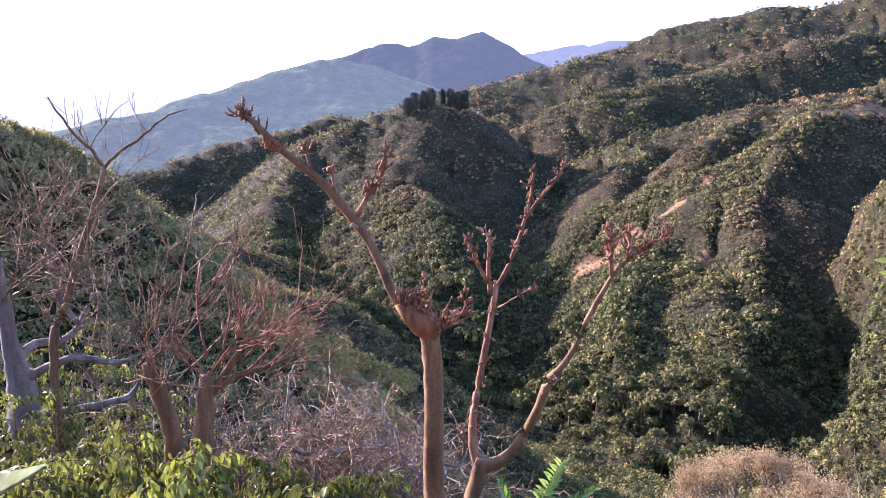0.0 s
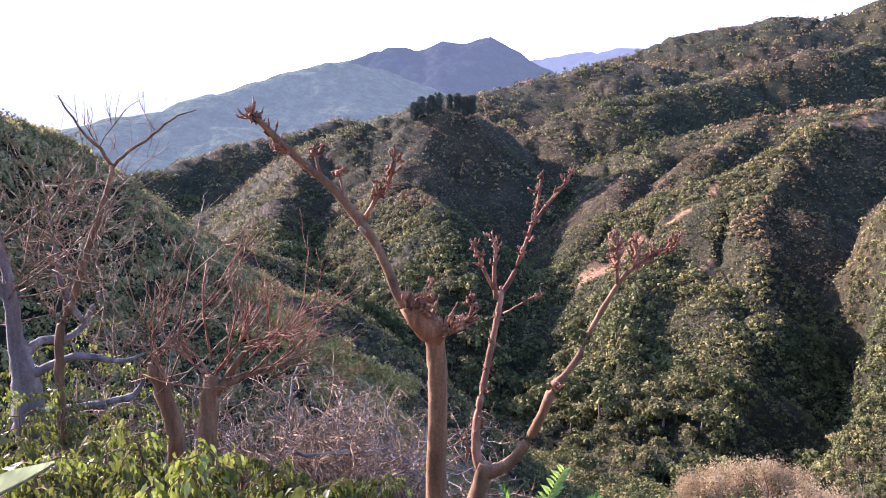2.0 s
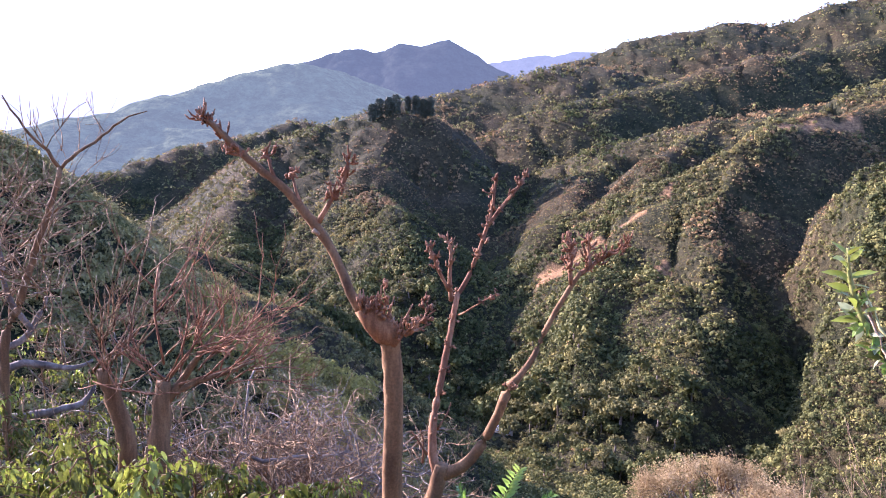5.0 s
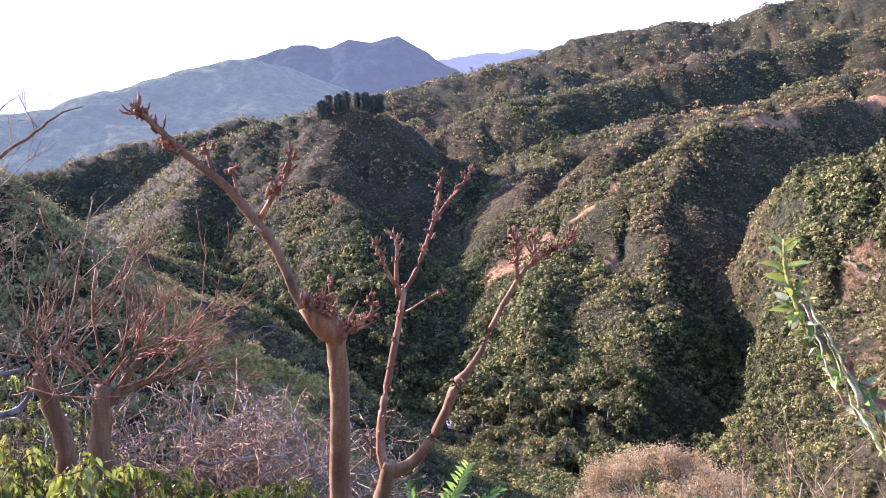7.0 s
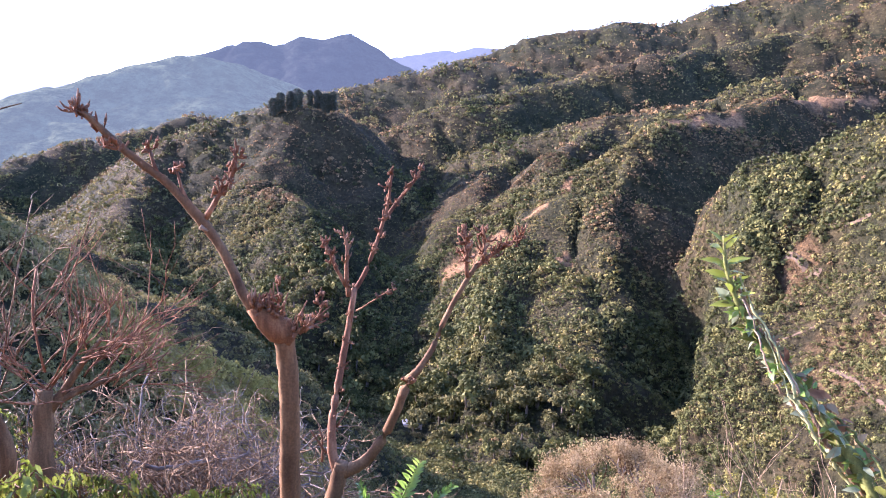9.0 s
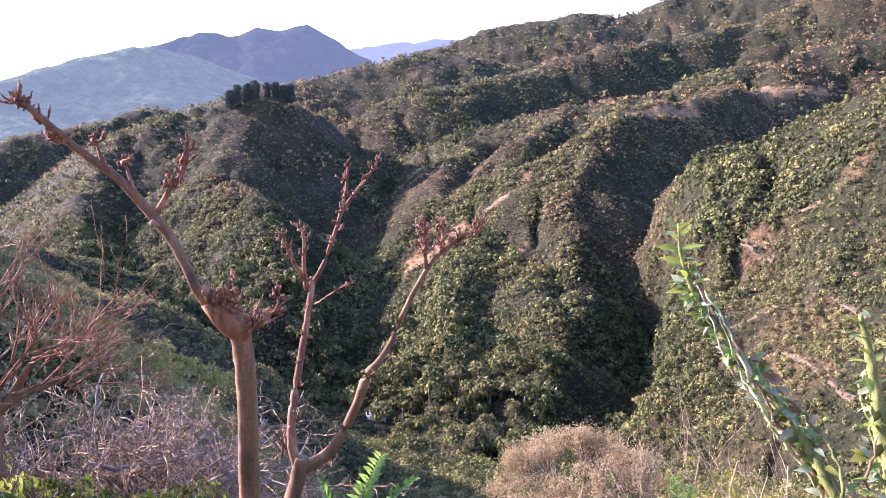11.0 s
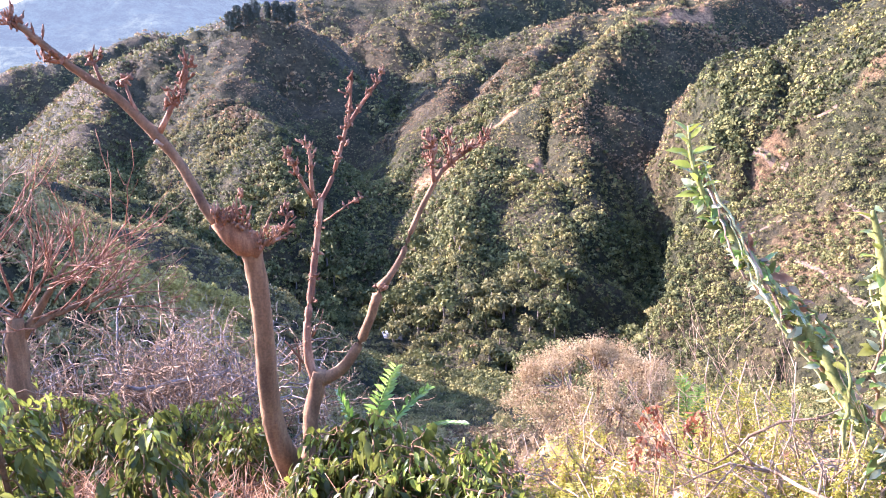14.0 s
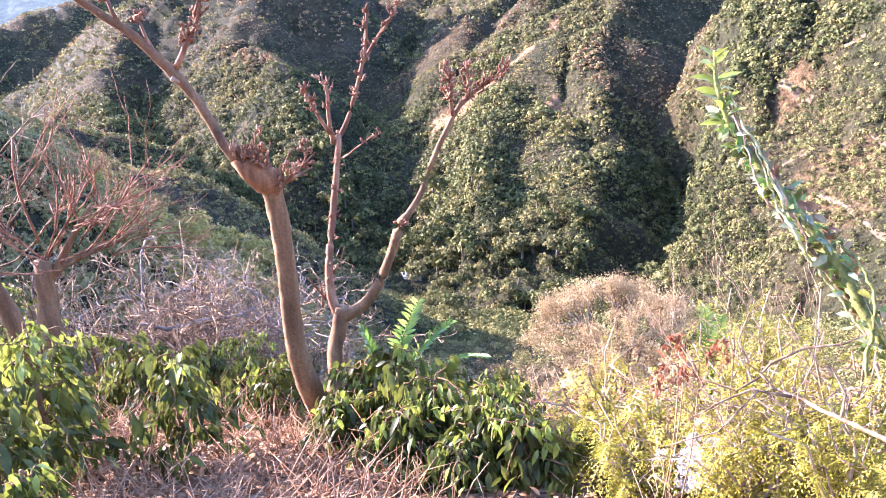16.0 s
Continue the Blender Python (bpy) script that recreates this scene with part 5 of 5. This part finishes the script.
# ---- house in the valley ----
def house():
    m, n, l, b = material("white_plaster", 0.9, 0.2)
    l.new(ramp(n, l, noise_node(n, l, 0.8, 5).outputs[0], [(0.3, (0.35, 0.32, 0.28)), (0.7, (0.55, 0.52, 0.47))]).outputs[0], b.inputs["Base Color"])
    sheet, n, l, b = material("sheet_metal_roof", 0.75, 0.3, 0.0)
    l.new(ramp(n, l, noise_node(n, l, 0.6, 5).outputs[0], [(0.3, (0.1, 0.115, 0.13)), (0.7, (0.2, 0.22, 0.24))]).outputs[0], b.inputs["Base Color"])
    x, y = 39.8, 280.5
    z = float(height(x, y)) - 1.6
    hut, o = thing("house", (x, y, z), "small white house with a pale sheet-metal roof among trees", "house")
    place(hut, o)

    def box(x0, x1, y0, y1, z0, z1):
        v = np.array([(a, b_, c) for a in (x0, x1) for b_ in (y0, y1) for c in (z0, z1)]) + np.array([x, y, z])
        f = np.array([(0, 1, 3), (0, 3, 2), (4, 6, 7), (4, 7, 5), (0, 4, 5), (0, 5, 1), (2, 3, 7), (2, 7, 6), (0, 2, 6), (0, 6, 4), (1, 5, 7), (1, 7, 3)])
        return v, f
    part("wall", *box(-3.6, 3.6, -2.6, 2.6, 0, 4.2), m, hut, o, smooth=False)
    for s in (-1, 1):
        ys = (0, 3.3 * s)
        v = np.array([(a, b_, 5.4 - 0.42 * abs(b_) + t) for a in (-4.2, 4.2) for b_ in ys for t in (0, 0.1)]) + np.array([x, y, z])
        f = np.array([(0, 1, 3), (0, 3, 2), (4, 6, 7), (4, 7, 5), (0, 4, 5), (0, 5, 1), (2, 3, 7), (2, 7, 6), (0, 2, 6), (0, 6, 4), (1, 5, 7), (1, 7, 3)])
        part("roof", v, f, sheet, hut, o, smooth=False)
    part("door", *box(-0.5, 0.5, -2.66, -2.6, 0.2, 2.3), BARK, hut, o, smooth=False)
    for dx in (-2.2, 2.2):
        part("window", *box(dx - 0.5, dx + 0.5, -2.66, -2.6, 1.2, 2.3), BARK, hut, o, smooth=False)


house()


# ---- dirt tracks ----
def track(points, width, seed):
    rng = np.random.default_rng(seed)
    p, w = smooth_line([(a, b, 0) for a, b in points], [width] * len(points), 1.5)
    w = w * rng.uniform(0.6, 1.3, len(w))
    t = unit(np.gradient(p, axis=0))
    s = np.stack([-t[:, 1], t[:, 0], 0 * t[:, 0]], 1)
    rows = []
    for k in (-1, -0.4, 0.4, 1):
        q = p + s * (w * k)[:, None]
        q[:, 2] = height(q[:, 0], q[:, 1]) + (0.25 if abs(k) < 1 else 0.0)
        rows.append(q)
    v = np.concatenate(rows)
    f = grid_faces(4, len(p))
    ob = fast_mesh("dirt_track", v, np.concatenate([f[:, [0, 1, 2]], f[:, [0, 2, 3]]]), SOIL, smooth=True)
    tagged(ob, "pale reddish dirt track cut into the hillside", "track", kind="structure")


SOIL, n, l, b = material("track_soil", 0.95, 0.1)
l.new(ramp(n, l, noise_node(n, l, 0.5, 5).outputs[0], [(0.3, (0.085, 0.06, 0.036)), (0.7, (0.14, 0.102, 0.064))]).outputs[0], b.inputs["Base Color"])
for k, (pts, w) in enumerate([([(176, 253), (178, 243), (179, 232)], 1.0),
                            ([(173, 195), (172, 186), (171, 178)], 0.7),
                            ([(145, 216), (150, 214), (155, 211), (160, 207)], 0.55),
                            ([(149, 185), (148, 175), (144, 162), (141, 152), (141, 147)], 0.55),
                            ([(188, 245), (189, 234), (192, 227)], 0.55),
                            ([(-82, 336), (-74, 336), (-66, 335), (-59, 338)], 0.7)]):
    track(pts, w, 400 + k)


# ---- undergrowth and litter ----
rng = np.random.default_rng(7)


def near_scatter(count, near, far, low, high):
    r = np.sqrt(rng.uniform(near ** 2, far ** 2, count))
    t = np.radians(rng.uniform(low, high, count))
    x, y = r * np.sin(t), r * np.cos(t)
    return x, y, height(x, y)


for count, near, far, low, high, size, mat, name, label, lift in (
        (1500, 14, 50, -42, 40, 0.8, SCRUB, "undergrowth", "thick olive undergrowth on the slope", 0.2),
        (1300, 7.5, 30, -40, 4, 0.55, COFFEE, "undergrowth", "green leafy undergrowth among bare trees", 0.2),
        (900, 18, 75, -22, 14, 1.2, OLIVE, "olive_shrubs", "yellow-olive shrubs on the sunny slope", 0.3),
        (5500, 45, 130, -42, 12, 1.0, OLIVE, "olive_shrubs", "yellow-olive shrubs on the sunny slope", 0.3),
        (300, 7, 20, 4, 40, 0.4, TAN, "dry_undergrowth", "dry tan grass tufts on the slope", 0.1)):
    x, y, z = near_scatter(count, near, far, low, high)
    s = size * rng.uniform(0.5, 1.3, count)
    tagged(leaf_clumps(name, np.stack([x, y, z + lift * s], 1), s, 80 if far < 100 else 60, mat, rng, 0.16 if far < 100 else 0.2, 0.85, 0.6, far * 0.0018 + 0.03), label, "vegetation", kind="stuff")
x, y = rng.uniform(-26, 2, 90), rng.uniform(78, 112, 90)
x[:34] = rng.uniform(-20, -8, 34)
y[:34] = 155 + (x[:34] + 8) * 2.3 + rng.normal(size=34) * 5
s = rng.uniform(1.0, 2.3, 90)
s[:34] *= 1.35
tagged(leaf_clumps("yellow_bushes", np.stack([x, y, height(x, y) + 0.7 * s], 1), s, 160, YELLOW, rng, 0.13, 0.9, 0.6), "soft yellow-olive bushes on the slope", "vegetation", kind="stuff")
x, y, z = near_scatter(14000, 1.6, 7.5, -40, 42)
m = len(x)
ln = rng.uniform(0.025, 0.07, m)
way = unit(rng.normal(size=(m, 3)) * np.array([1, 1, 0.35]))
v, f = leaves(np.stack([x, y, z + rng.uniform(0.0, 0.05, m)], 1), way, np.array([0, 0, 1.0]) + 0.6 * rng.normal(size=(m, 3)), ln, ln * 0.42, 0.35)
tagged(fast_mesh("leaf_litter", v, f, LITTER), "dry pinkish-brown fallen leaves on the ground", "leaf litter", kind="stuff")
x, y, z = near_scatter(1100, 1.8, 7, -40, 42)
pieces = []
for a, b_, c in zip(x, y, z):
    d = unit(np.array([rng.normal(), rng.normal(), rng.uniform(-0.1, 1.0)]))
    L = rng.uniform(0.1, 0.4)
    s = np.array([a, b_, c])
    pieces.append(tube(np.stack([s, s + d * L * 0.5 + rng.normal(size=3) * 0.02, s + d * L]), [0.004, 0.003, 0.0015], 3))
tagged(fast_mesh("dry_stalks", *joined(pieces), PALE_TWIG), "dry broken stalks and twigs on the ground", "twigs", kind="stuff")
x, y, z = near_scatter(3400, 2.2, 5.2, -38, 12)
pieces = []
for a, b_, c in zip(x, y, z):
    d = unit(np.array([rng.normal() * 0.9, rng.normal() * 0.9, rng.uniform(0.2, 1.2)]))
    L = rng.uniform(0.08, 0.34)
    s = np.array([a, b_, c])
    pieces.append(tube(np.stack([s, s + d * L * 0.5 + rng.normal(size=3) * 0.03, s + d * L + rng.normal(size=3) * 0.03]), [0.0035, 0.003, 0.0015], 3))
tagged(fast_mesh("dry_brush", *joined(pieces), BRUSH), "low tangle of dry pinkish brush on the ground", "brush", kind="stuff")
cx, cy, cz = (1.594, 2.321, -0.567)
c = np.array([cx, cy, cz]) + rng.normal(size=(60, 3)) * np.array([0.07, 0.06, 0.06])
tagged(leaf_clumps("dry_flower_heads", c, np.full(60, 0.028), 40, STRAW, rng, 0.3, 1.0, 1.0), "cluster of pale dried flower heads", "flowers", kind="stuff")
